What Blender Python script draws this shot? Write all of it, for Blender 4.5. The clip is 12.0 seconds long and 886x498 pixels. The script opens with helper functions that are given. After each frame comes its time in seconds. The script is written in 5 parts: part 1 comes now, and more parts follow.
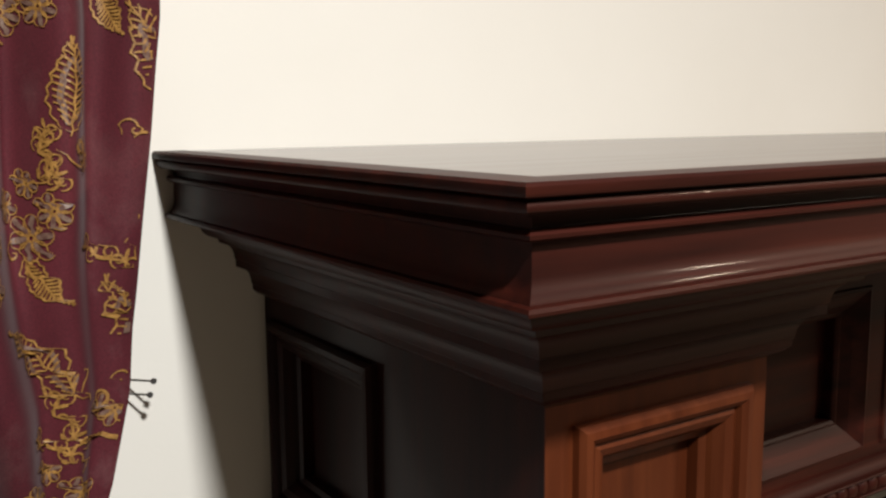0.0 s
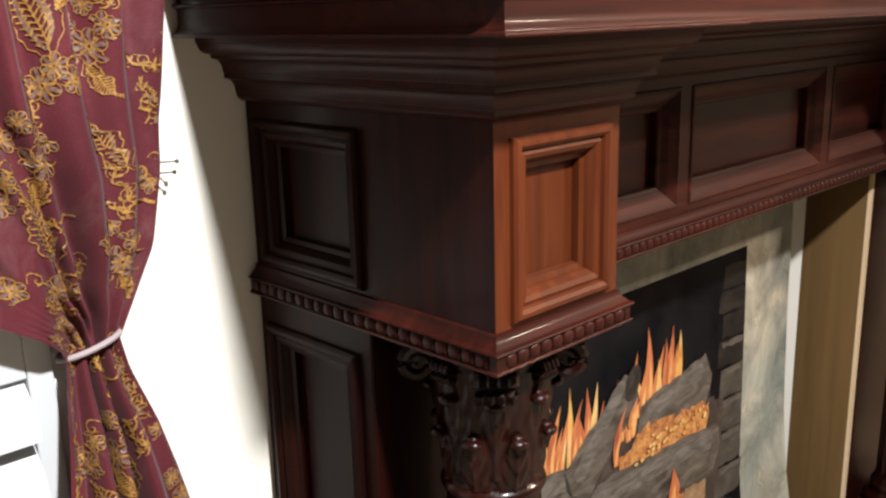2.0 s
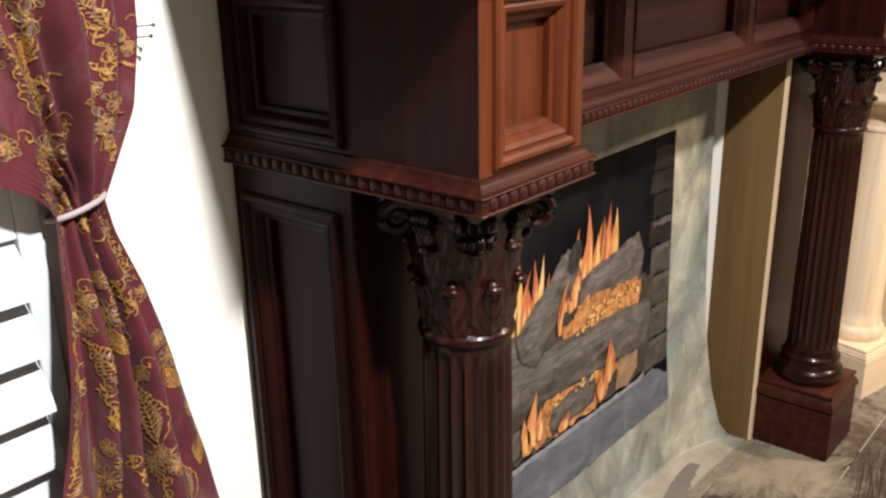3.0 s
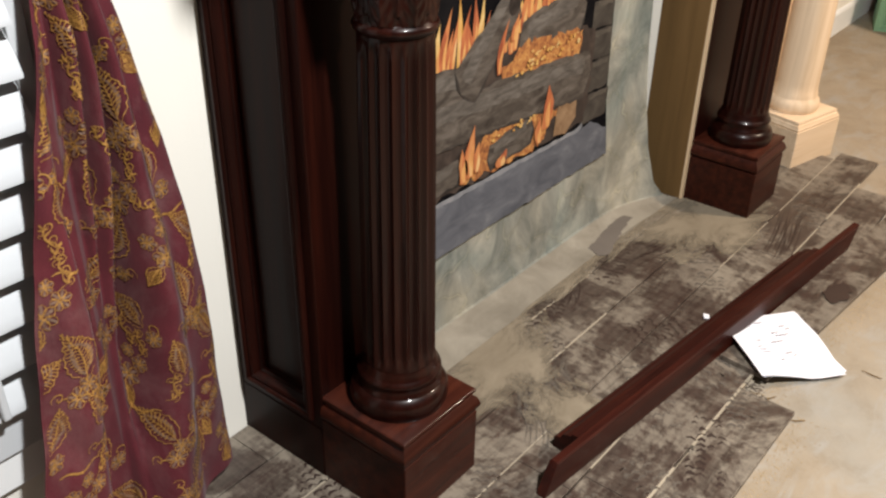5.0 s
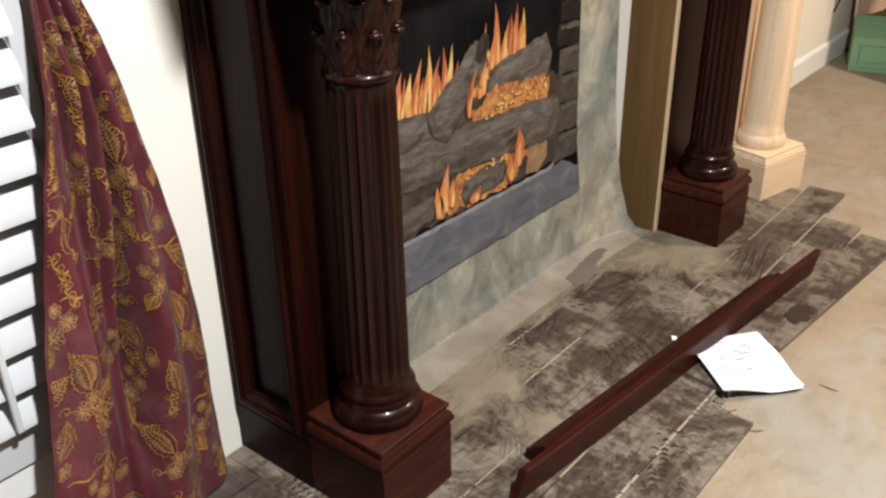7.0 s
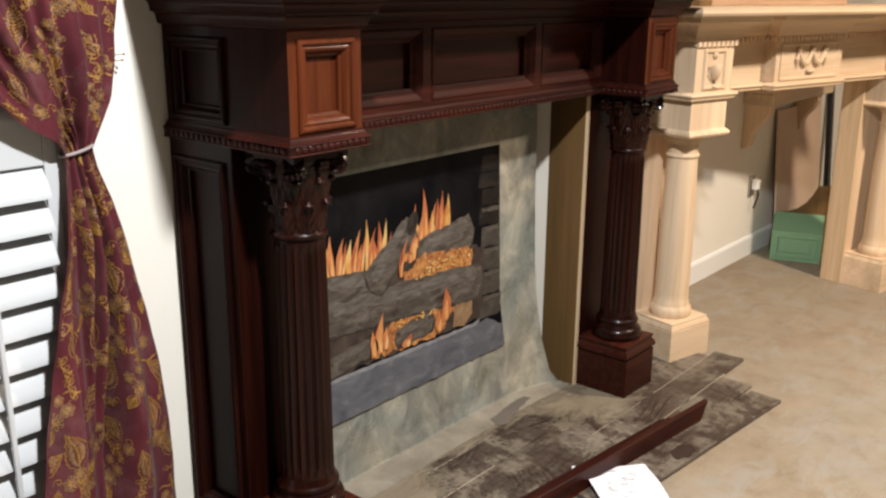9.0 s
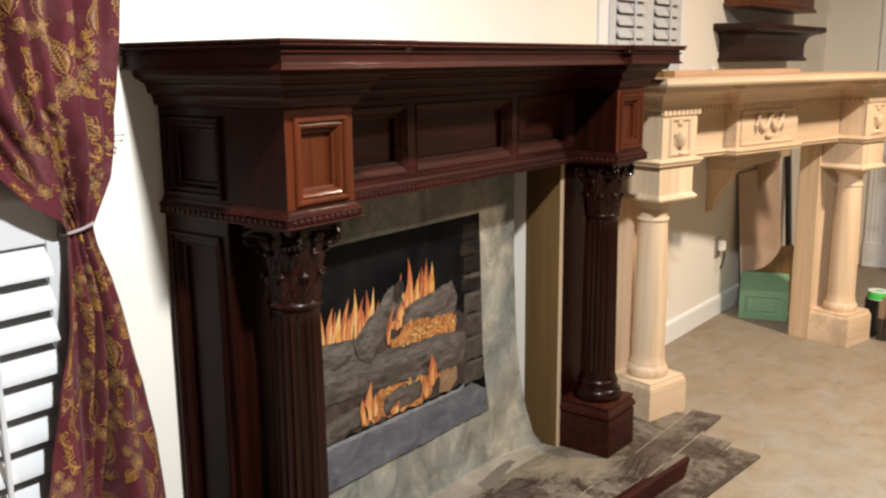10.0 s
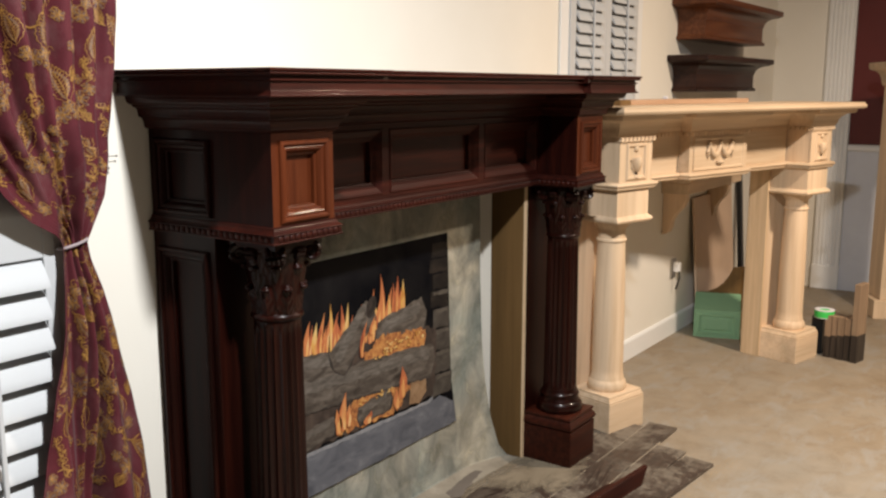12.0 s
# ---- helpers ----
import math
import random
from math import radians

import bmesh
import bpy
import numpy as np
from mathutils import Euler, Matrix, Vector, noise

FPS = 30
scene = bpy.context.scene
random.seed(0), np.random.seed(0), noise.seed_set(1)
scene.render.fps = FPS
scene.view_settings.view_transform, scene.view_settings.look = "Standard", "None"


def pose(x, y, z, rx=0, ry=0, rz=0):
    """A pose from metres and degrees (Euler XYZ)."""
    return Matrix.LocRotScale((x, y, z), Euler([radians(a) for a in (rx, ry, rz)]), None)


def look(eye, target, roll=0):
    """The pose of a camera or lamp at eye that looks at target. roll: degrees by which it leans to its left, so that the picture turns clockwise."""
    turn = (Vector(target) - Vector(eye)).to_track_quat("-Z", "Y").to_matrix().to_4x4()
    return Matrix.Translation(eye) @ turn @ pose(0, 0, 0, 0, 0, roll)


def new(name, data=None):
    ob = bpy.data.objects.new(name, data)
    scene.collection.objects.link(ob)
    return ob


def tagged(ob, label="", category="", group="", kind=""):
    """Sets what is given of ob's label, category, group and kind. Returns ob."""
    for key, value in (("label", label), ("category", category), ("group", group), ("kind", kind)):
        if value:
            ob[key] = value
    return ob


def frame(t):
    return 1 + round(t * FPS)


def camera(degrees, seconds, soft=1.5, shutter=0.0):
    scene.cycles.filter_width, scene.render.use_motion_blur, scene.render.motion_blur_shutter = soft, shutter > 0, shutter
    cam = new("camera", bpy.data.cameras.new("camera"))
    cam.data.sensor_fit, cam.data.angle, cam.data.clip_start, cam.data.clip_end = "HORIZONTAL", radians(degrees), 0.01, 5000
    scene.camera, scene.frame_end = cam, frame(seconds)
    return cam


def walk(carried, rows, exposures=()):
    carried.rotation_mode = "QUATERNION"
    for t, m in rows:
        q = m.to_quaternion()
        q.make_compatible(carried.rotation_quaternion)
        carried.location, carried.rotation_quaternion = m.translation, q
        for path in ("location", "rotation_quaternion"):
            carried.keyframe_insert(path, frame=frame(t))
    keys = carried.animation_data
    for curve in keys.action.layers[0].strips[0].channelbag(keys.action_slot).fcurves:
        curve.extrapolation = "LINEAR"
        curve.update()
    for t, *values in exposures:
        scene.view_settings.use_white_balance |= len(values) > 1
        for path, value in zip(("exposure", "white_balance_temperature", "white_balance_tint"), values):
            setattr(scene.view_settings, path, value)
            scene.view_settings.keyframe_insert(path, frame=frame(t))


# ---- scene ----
cam = camera(51.6, 12.0, 2.4)
PATH = [
    (0, (0.001, 0.035, 1.515), (1.093, 1.686, 1.233), -0.5),
    (0.5, (-0.071, -0.011, 1.496), (1.158, 1.539, 1.201), -0.9),
    (1, (-0.163, -0.098, 1.473), (1.098, 1.421, 1.148), -1.7),
    (1.5, (-0.235, -0.15, 1.465), (1.048, 1.33, 1.06), -1.3),
    (2, (-0.306, -0.15, 1.447), (1.045, 1.238, 0.948), -1.5),
    (2.5, (-0.378, -0.145, 1.439), (1.048, 1.135, 0.865), -1.4),
    (2.7, (-0.398, -0.141, 1.421), (1.041, 1.106, 0.811), -1.3),
    (4.3, (-0.483, -0.219, 1.33), (0.95, 0.865, 0.451), 1.1),
    (4.5, (-0.493, -0.261, 1.328), (0.919, 0.818, 0.409), 1.0),
    (5, (-0.536, -0.332, 1.297), (0.807, 0.735, 0.269), 1.1),
    (5.5, (-0.574, -0.379, 1.293), (0.738, 0.688, 0.225), 1.3),
    (6, (-0.578, -0.416, 1.292), (0.738, 0.64, 0.219), 1.1),
    (6.5, (-0.586, -0.468, 1.296), (0.74, 0.613, 0.261), 0.3),
    (7, (-0.614, -0.502, 1.338), (0.752, 0.623, 0.407), -0.8),
    (7.5, (-0.709, -0.538, 1.37), (0.762, 0.56, 0.576), -1.0),
    (9.3, (-0.903, -1.025, 1.432), (0.578, 0.224, 0.935), 0.1),
    (9.5, (-0.907, -1.017, 1.427), (0.586, 0.233, 0.966), -0.5),
    (10, (-0.991, -0.994, 1.441), (0.565, 0.197, 1.04), -0.5),
    (10.5, (-1.082, -0.967, 1.439), (0.531, 0.152, 1.059), -0.4),
    (11, (-1.142, -0.974, 1.436), (0.489, 0.122, 1.061), 0.1),
    (11.5, (-1.155, -0.998, 1.442), (0.48, 0.096, 1.082), 0.0),
    (12, (-1.136, -1.061, 1.445), (0.48, 0.066, 1.099), -0.0),
]
EXPOSURES = [(0, -0.80), (0.5, -0.70), (1.0, -0.52), (1.5, -0.02), (2.0, 0.25), (2.5, 0.38), (4.5, 0.03), (7.5, 0.0), (9.5, -0.10), (10.0, -0.04), (10.5, -0.18), (12, -0.26)]
walk(cam, [(t, look(eye, target, roll)) for t, eye, target, roll in PATH], EXPOSURES)

# ---- light: ceiling lamps of the showroom ----
world = bpy.data.worlds.new("night")
scene.world = world
world.use_nodes = True
world.node_tree.nodes["Background"].inputs[0].default_value = (0.5, 0.6, 0.8, 1)
world.node_tree.nodes["Background"].inputs[1].default_value = 0.02


def ceiling_lamp(x, y, z, watts, size, colour):
    data = bpy.data.lights.new("ceiling_light", "AREA")
    data.shape, data.size, data.energy, data.color = "DISK", size, watts, colour
    ob = new("ceiling_light", data)
    ob.location = (x, y, z)
    return ob


ceiling_lamp(0.096, -0.85, 2.72, 168, 0.15, (1.0, 0.995, 0.985))
ceiling_lamp(3.0, -1.55, 2.72, 165, 0.25, (1.0, 0.80, 0.61))


# ---- materials ----
def material(name, rough=0.5, metal=0.0, coat=0.0, spec=0.5):
    m = bpy.data.materials.new(name)
    m.use_nodes = True
    b = m.node_tree.nodes["Principled BSDF"]
    b.inputs["Roughness"].default_value = rough
    b.inputs["Metallic"].default_value = metal
    b.inputs["Coat Weight"].default_value = coat
    b.inputs["Coat Roughness"].default_value = 0.09
    b.inputs["Specular IOR Level"].default_value = spec
    return m, m.node_tree.nodes, m.node_tree.links, b


def coords(nodes, links, scale, turn=(0, 0, 0)):
    tc = nodes.new("ShaderNodeTexCoord")
    mp = nodes.new("ShaderNodeMapping")
    mp.inputs["Scale"].default_value = scale
    mp.inputs["Rotation"].default_value = turn
    links.new(tc.outputs["Object"], mp.inputs["Vector"])
    return mp.outputs["Vector"]


def noise_node(nodes, links, vec, scale, detail=6, rough=0.6, distort=0.0):
    n = nodes.new("ShaderNodeTexNoise")
    n.inputs["Scale"].default_value = scale
    n.inputs["Detail"].default_value = detail
    n.inputs["Roughness"].default_value = rough
    n.inputs["Distortion"].default_value = distort
    links.new(vec, n.inputs["Vector"])
    return n.outputs["Fac"]


def ramp(nodes, links, fac, stops):
    r = nodes.new("ShaderNodeValToRGB")
    el = r.color_ramp.elements
    while len(el) < len(stops):
        el.new(0.5)
    for e, (p, c) in zip(el, stops):
        e.position, e.color = p, (*c, 1)
    links.new(fac, r.inputs["Fac"])
    return r.outputs["Color"]


def mix(nodes, links, fac, a, b, mode="MIX"):
    n = nodes.new("ShaderNodeMix")
    n.data_type, n.blend_type = "RGBA", mode
    for sock, v in ((n.inputs["Factor"], fac), (n.inputs["A"], a), (n.inputs["B"], b)):
        if isinstance(v, (int, float)):
            sock.default_value = v
        elif isinstance(v, tuple):
            sock.default_value = (*v, 1)
        else:
            links.new(v, sock)
    return n.outputs["Result"]


def bump(nodes, links, b, height, strength=0.2, dist=0.002):
    n = nodes.new("ShaderNodeBump")
    n.inputs["Strength"].default_value = strength
    n.inputs["Distance"].default_value = dist
    links.new(height, n.inputs["Height"])
    links.new(n.outputs["Normal"], b.inputs["Normal"])


def rough_from(nodes, links, b, fac, lo, hi):
    n = nodes.new("ShaderNodeMapRange")
    n.inputs["To Min"].default_value, n.inputs["To Max"].default_value = lo, hi
    links.new(fac, n.inputs["Value"])
    links.new(n.outputs["Result"], b.inputs["Roughness"])


def wood(name, dark, mid, light, along, rough=(0.36, 0.52), coat=0.10, fine=1.0, spec=0.13):
    """Stained or raw wood with the grain along one axis ('x', 'y' or 'z')."""
    m, nodes, links, b = material(name, coat=coat, spec=spec)
    s = {"x": (1.2, 22, 22), "y": (22, 1.2, 22), "z": (22, 22, 1.2)}[along]
    vec = coords(nodes, links, tuple(v * fine for v in s))
    grain = noise_node(nodes, links, vec, 2.2, 8, 0.65, 0.4)
    wide = noise_node(nodes, links, coords(nodes, links, tuple(0.18 * v for v in s)), 1.4, 3, 0.5)
    col = ramp(nodes, links, grain, [(0.25, dark), (0.5, mid), (0.78, light)])
    tone = ramp(nodes, links, wide, [(0.3, (0.72, 0.70, 0.68)), (0.7, (1.15, 1.1, 1.08))])
    info = nodes.new("ShaderNodeObjectInfo")
    piece = ramp(nodes, links, info.outputs["Random"], [(0.0, (0.86, 0.84, 0.82)), (1.0, (1.08, 1.06, 1.05))])
    col = mix(nodes, links, 1.0, col, tone, "MULTIPLY")
    col = mix(nodes, links, 1.0, col, piece, "MULTIPLY")
    links.new(col, b.inputs["Base Color"])
    rough_from(nodes, links, b, grain, *rough)
    bump(nodes, links, b, grain, 0.08, 0.001)
    return m


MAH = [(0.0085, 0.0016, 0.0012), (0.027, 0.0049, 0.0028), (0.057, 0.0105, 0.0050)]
mahogany_x = wood("mahogany_x", *MAH, "x", (0.42, 0.56), 0.05, spec=0.14)
mahogany_top = wood("mahogany_top", *MAH, "x", (0.26, 0.38), 0.55, spec=0.5)
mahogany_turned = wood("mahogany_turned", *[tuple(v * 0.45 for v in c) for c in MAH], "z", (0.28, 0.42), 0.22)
mahogany_y = wood("mahogany_y", *MAH, "y")
# legs and block sides: mahogany halved in colour to paint in their shade
mahogany_z_shaded = wood("mahogany_z_shaded", *[tuple(v * 0.50 for v in c) for c in MAH], "z", (0.38, 0.52), 0.05, spec=0.10)
# block fronts: redder mahogany, brightened in colour as the side facing the lamp
RED_LIT = [(0.042, 0.009, 0.0030), (0.072, 0.0170, 0.0054), (0.108, 0.0285, 0.0090)]
PLINTH = [(0.011, 0.0026, 0.0016), (0.032, 0.007, 0.0036), (0.062, 0.0145, 0.0065)]
mahogany_plinth = wood("mahogany_plinth", *PLINTH, "x")
mahogany_red_lit = wood("mahogany_red_lit", *RED_LIT, "z")
DARKW = [(0.012, 0.006, 0.005), (0.03, 0.015, 0.012), (0.055, 0.028, 0.02)]
dark_wood = wood("dark_wood", *DARKW, "x", coat=0.1)
brown_wood = wood("brown_wood", (0.05, 0.017, 0.008), (0.1, 0.037, 0.017), (0.17, 0.07, 0.032), "x", coat=0.2)
BLOND = [(0.55, 0.415, 0.275), (0.68, 0.545, 0.385), (0.76, 0.635, 0.475)]
blond_x = wood("blond_x", *BLOND, "x", (0.5, 0.65), 0.0, 0.7, 0.3)
blond_z = wood("blond_z", *BLOND, "z", (0.5, 0.65), 0.0, 0.7, 0.3)
raw_board = wood("raw_board", (0.115, 0.066, 0.022), (0.155, 0.092, 0.032), (0.185, 0.112, 0.042), "z", (0.6, 0.75), 0.0, 0.6, 0.3)
raw_edge = wood("raw_edge", (0.5, 0.38, 0.24), (0.62, 0.48, 0.31), (0.7, 0.57, 0.4), "z", (0.6, 0.7), 0.0, 1, 0.3)


def paint(name, colour, rough=0.55, vary=0.06, relief=0.05, scale=9.0):
    m, nodes, links, b = material(name, rough, spec=0.4)
    vec = coords(nodes, links, (1, 1, 1))
    big = noise_node(nodes, links, vec, scale * 0.25, 4)
    fine = noise_node(nodes, links, vec, scale * 14, 4)
    lo = tuple(c * (1 - vary) for c in colour)
    hi = tuple(min(1, c * (1 + vary * 0.5)) for c in colour)
    links.new(ramp(nodes, links, big, [(0.3, lo), (0.7, hi)]), b.inputs["Base Color"])
    rough_from(nodes, links, b, fine, rough - 0.08, rough + 0.1)
    bump(nodes, links, b, fine, relief, 0.002)
    return m


def wall_paint():
    m, nodes, links, b = material("cream_wall_paint", 0.6, spec=0.3)
    vec = coords(nodes, links, (1, 1, 1))
    big = noise_node(nodes, links, vec, 1.6, 4)
    scuff = noise_node(nodes, links, coords(nodes, links, (3, 3, 14)), 2.3, 7, 0.7)
    fine = noise_node(nodes, links, vec, 170, 3)
    base = ramp(nodes, links, big, [(0.3, (0.76, 0.73, 0.66)), (0.7, (0.80, 0.775, 0.71))])
    mark = ramp(nodes, links, scuff, [(0.70, (1, 1, 1)), (0.76, (0.86, 0.84, 0.8))])
    links.new(mix(nodes, links, 1.0, base, mark, "MULTIPLY"), b.inputs["Base Color"])
    bump(nodes, links, b, fine, 0.12, 0.0015)
    return m


cream_paint = wall_paint()
white_paint = paint("white_trim_paint", (0.78, 0.79, 0.79), 0.4, 0.04, 0.03)
louver_paint = paint("white_shutter_paint", (0.53, 0.55, 0.57), 0.38, 0.03, 0.02)
dull_white = paint("pale_blue_paint", (0.62, 0.65, 0.72), 0.6, 0.12, 0.05)
red_paint = paint("dark_red_paint", (0.10, 0.012, 0.01), 0.5, 0.15)
green_paint = paint("green_paint", (0.22, 0.40, 0.24), 0.6, 0.12, 0.08)
cardboard = paint("pink_board", (0.62, 0.46, 0.34), 0.75, 0.12, 0.08)
paper_mat = paint("white_paper", (0.66, 0.655, 0.70), 0.7, 0.03, 0.02)
ink = paint("grey_ink", (0.42, 0.41, 0.45), 0.7)
black_plastic = paint("black_plastic", (0.012, 0.012, 0.013), 0.45)
green_tape = paint("green_label", (0.05, 0.55, 0.10), 0.5)
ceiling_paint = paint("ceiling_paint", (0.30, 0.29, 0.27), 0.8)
tan_paint = paint("dull_tan_paint", (0.20, 0.17, 0.14), 0.8)
metal, _n, _l, _b = material("grey_steel", 0.35, 0.9)
_b.inputs["Base Color"].default_value = (0.45, 0.43, 0.4, 1)


def concrete():
    m, nodes, links, b = material("dusty_concrete", 0.75, spec=0.3)
    vec = coords(nodes, links, (1, 1, 1))
    big = noise_node(nodes, links, vec, 1.3, 6, 0.6, 0.6)
    mid = noise_node(nodes, links, vec, 9, 8, 0.7, 0.3)
    fine = noise_node(nodes, links, vec, 120, 4)
    a = ramp(nodes, links, big, [(0.3, (0.215, 0.165, 0.108)), (0.52, (0.262, 0.218, 0.162)), (0.75, (0.25, 0.232, 0.198))])
    s = ramp(nodes, links, mid, [(0.34, (0.84, 0.80, 0.75)), (0.5, (0.98, 0.97, 0.96)), (0.72, (1.10, 1.09, 1.08))])
    a = mix(nodes, links, 1.0, a, s, "MULTIPLY")
    scuff = noise_node(nodes, links, coords(nodes, links, (2.2, 5.0, 1), (0, 0, 0.5)), 2.0, 12, 0.74, 0.8)
    worn = nodes.new("ShaderNodeSeparateColor")
    links.new(ramp(nodes, links, scuff, [(0.50, (0, 0, 0)), (0.60, (0.5, 0.5, 0.5)), (0.72, (0.75, 0.75, 0.75))]), worn.inputs["Color"])
    links.new(mix(nodes, links, worn.outputs["Red"], a, (0.275, 0.262, 0.238)), b.inputs["Base Color"])
    rough_from(nodes, links, b, mid, 0.55, 0.85)
    bump(nodes, links, b, fine, 0.15, 0.002)
    return m


def dusty_planks():
    """Dark brown laminate under a smeared film of pale dust with streaks and treads."""
    m, nodes, links, b = material("dusty_dark_planks", 0.5)
    vec = coords(nodes, links, (1, 1, 1))
    grain = noise_node(nodes, links, coords(nodes, links, (1.5, 26, 26)), 2, 7, 0.6, 0.4)
    wood_c = ramp(nodes, links, grain, [(0.25, (0.019, 0.0115, 0.0092)), (0.75, (0.050, 0.031, 0.0245))])
    cover = noise_node(nodes, links, vec, 3.6, 12, 0.74, 0.5)
    brush = noise_node(nodes, links, coords(nodes, links, (7, 60, 9), (0, 0, 0.85)), 1.0, 8, 0.68, 0.7)
    wipe = noise_node(nodes, links, coords(nodes, links, (50, 8, 9), (0, 0, 0.35)), 0.8, 8, 0.68, 0.9)
    speck = noise_node(nodes, links, vec, 60, 8, 0.75, 0.3)
    f1 = ramp(nodes, links, cover, [(0.465, (0, 0, 0)), (0.555, (1, 1, 1))])
    f2 = ramp(nodes, links, brush, [(0.42, (0, 0, 0)), (0.56, (1, 1, 1))])
    f3 = ramp(nodes, links, wipe, [(0.42, (0, 0, 0)), (0.56, (1, 1, 1))])
    f4 = ramp(nodes, links, speck, [(0.42, (0, 0, 0)), (0.58, (1, 1, 1))])
    f = mix(nodes, links, 0.28, f1, f2)
    f = mix(nodes, links, 0.24, f, f3)
    f = mix(nodes, links, 0.18, f, f4)
    f = ramp(nodes, links, f, [(0.16, (0.02, 0.02, 0.02)), (0.42, (0.26, 0.26, 0.26)), (0.60, (0.55, 0.55, 0.55)), (0.84, (0.95, 0.95, 0.95))])
    info = nodes.new("ShaderNodeObjectInfo")
    piece = ramp(nodes, links, info.outputs["Random"], [(0, (0.7, 0.7, 0.7)), (1, (1.0, 1.0, 1.0))])
    f = mix(nodes, links, 1.0, f, piece, "MULTIPLY")
    sep = nodes.new("ShaderNodeSeparateColor")
    links.new(f, sep.inputs["Color"])
    dust = ramp(nodes, links, cover, [(0.3, (0.13, 0.108, 0.08)), (0.7, (0.235, 0.20, 0.155))])
    links.new(mix(nodes, links, sep.outputs["Red"], wood_c, dust), b.inputs["Base Color"])
    rough_from(nodes, links, b, sep.outputs["Red"], 0.33, 0.85)
    bump(nodes, links, b, grain, 0.1, 0.001)
    return m


concrete_mat = concrete()
plank_mat = dusty_planks()


# ---- building helpers ----
def part(name, bm, mat, parent=None, label="", smooth=False):
    bmesh.ops.recalc_face_normals(bm, faces=bm.faces)
    me = bpy.data.meshes.new(name)
    bm.to_mesh(me)
    bm.free()
    if smooth:
        me.polygons.foreach_set("use_smooth", [True] * len(me.polygons))
        me.set_sharp_from_angle(angle=radians(38))
    me.materials.append(mat)
    ob = new(name, me)
    if parent is not None:
        ob.parent = parent
    if label:
        ob["label"] = label
    return ob


def empty(name, at=(0, 0, 0), rz=0.0):
    ob = new(name)
    ob.matrix_world = pose(*at, 0, 0, rz)
    ob.empty_display_size = 0.05
    return ob


def add_box(bm, lo, hi, bevel=0.0, m=None):
    t = bmesh.new()
    bmesh.ops.create_cube(t, size=1)
    for v in t.verts:
        v.co = Vector([lo[i] + (v.co[i] + 0.5) * (hi[i] - lo[i]) for i in range(3)])
    if bevel:
        bmesh.ops.bevel(t, geom=t.edges[:], offset=bevel, segments=2, profile=0.5, affect="EDGES")
    merge(bm, t, m)


def merge(bm, t, m=None):
    vs = [bm.verts.new(m @ v.co if m else v.co) for v in t.verts]
    t.verts.index_update()
    for f in t.faces:
        bm.faces.new([vs[v.index] for v in f.verts])
    t.free()


def box(lo, hi, bevel=0.0, m=None):
    bm = bmesh.new()
    add_box(bm, lo, hi, bevel, m)
    return bm


def add_sweep(bm, path, profile, cap=True):
    """Sweeps a closed profile of (outward, z) along a plan path; outward is to the right of the way."""
    rings = []
    n = len(path)
    for i, p in enumerate(path):
        p = Vector(p)
        d0 = (p - Vector(path[i - 1])).normalized() if i else None
        d1 = (Vector(path[i + 1]) - p).normalized() if i < n - 1 else None
        d0, d1 = d0 or d1, d1 or d0
        n0, n1 = Vector((d0.y, -d0.x)), Vector((d1.y, -d1.x))
        k = n0 + n1
        k = k / max(1e-6, k.dot(n0))
        rings.append([bm.verts.new((p.x + k.x * o, p.y + k.y * o, z)) for o, z in profile])
    m = len(profile)
    for a, b in zip(rings, rings[1:]):
        for j in range(m):
            bm.faces.new((a[j], a[(j + 1) % m], b[(j + 1) % m], b[j]))
    if cap:
        bm.faces.new(rings[0])
        bm.faces.new(rings[-1][::-1])


def sweep(path, profile):
    bm = bmesh.new()
    add_sweep(bm, path, profile)
    return bm


def add_rings(bm, origin, U, V, w, h, rings):
    """A panel face: rings of (inset left, right, bottom, top, height) from the rim inwards; the last is filled."""
    o, U, V = Vector(origin), Vector(U), Vector(V)
    N = U.cross(V)
    loops = []
    for l, r, b, t, k in rings:
        loops.append([bm.verts.new(o + U * x + V * y + N * k) for x, y in ((l, b), (w - r, b), (w - r, h - t), (l, h - t))])
    for a, c in zip(loops, loops[1:]):
        for j in range(4):
            bm.faces.new((a[j], a[(j + 1) % 4], c[(j + 1) % 4], c[j]))
    bm.faces.new(loops[-1])


def moulded(l, r, b, t, wide=0.034, deep=0.022, slab=0.02):
    """Rings of a flat face with a raised bolection moulding round a sunk field; l, r, b, t: the flat margins."""
    def at(i, k):
        return (l + i, r + i, b + i, t + i, k)
    return [(0, 0, 0, 0, -slab), (0, 0, 0, 0, 0), at(0, 0), at(0.001, 0.005), at(wide * 0.12, 0.0085), at(wide * 0.25, 0.009), at(wide * 0.36, 0.006),
            at(wide * 0.40, 0.002), at(wide * 0.52, 0.0035), at(wide * 0.66, 0.001), at(wide * 0.8, -0.006), at(wide * 0.84, -0.010), at(wide, -0.012), at(wide + 0.001, -deep)]


def lathe(bm, profile, at=(0, 0), seg=40):
    rings = []
    for r, z in profile:
        rings.append([bm.verts.new((at[0] + r * math.cos(2 * math.pi * i / seg), at[1] + r * math.sin(2 * math.pi * i / seg), z)) for i in range(seg)])
    for a, b in zip(rings, rings[1:]):
        for i in range(seg):
            bm.faces.new((a[i], a[(i + 1) % seg], b[(i + 1) % seg], b[i]))
    bm.faces.new(rings[0][::-1])
    bm.faces.new(rings[-1])


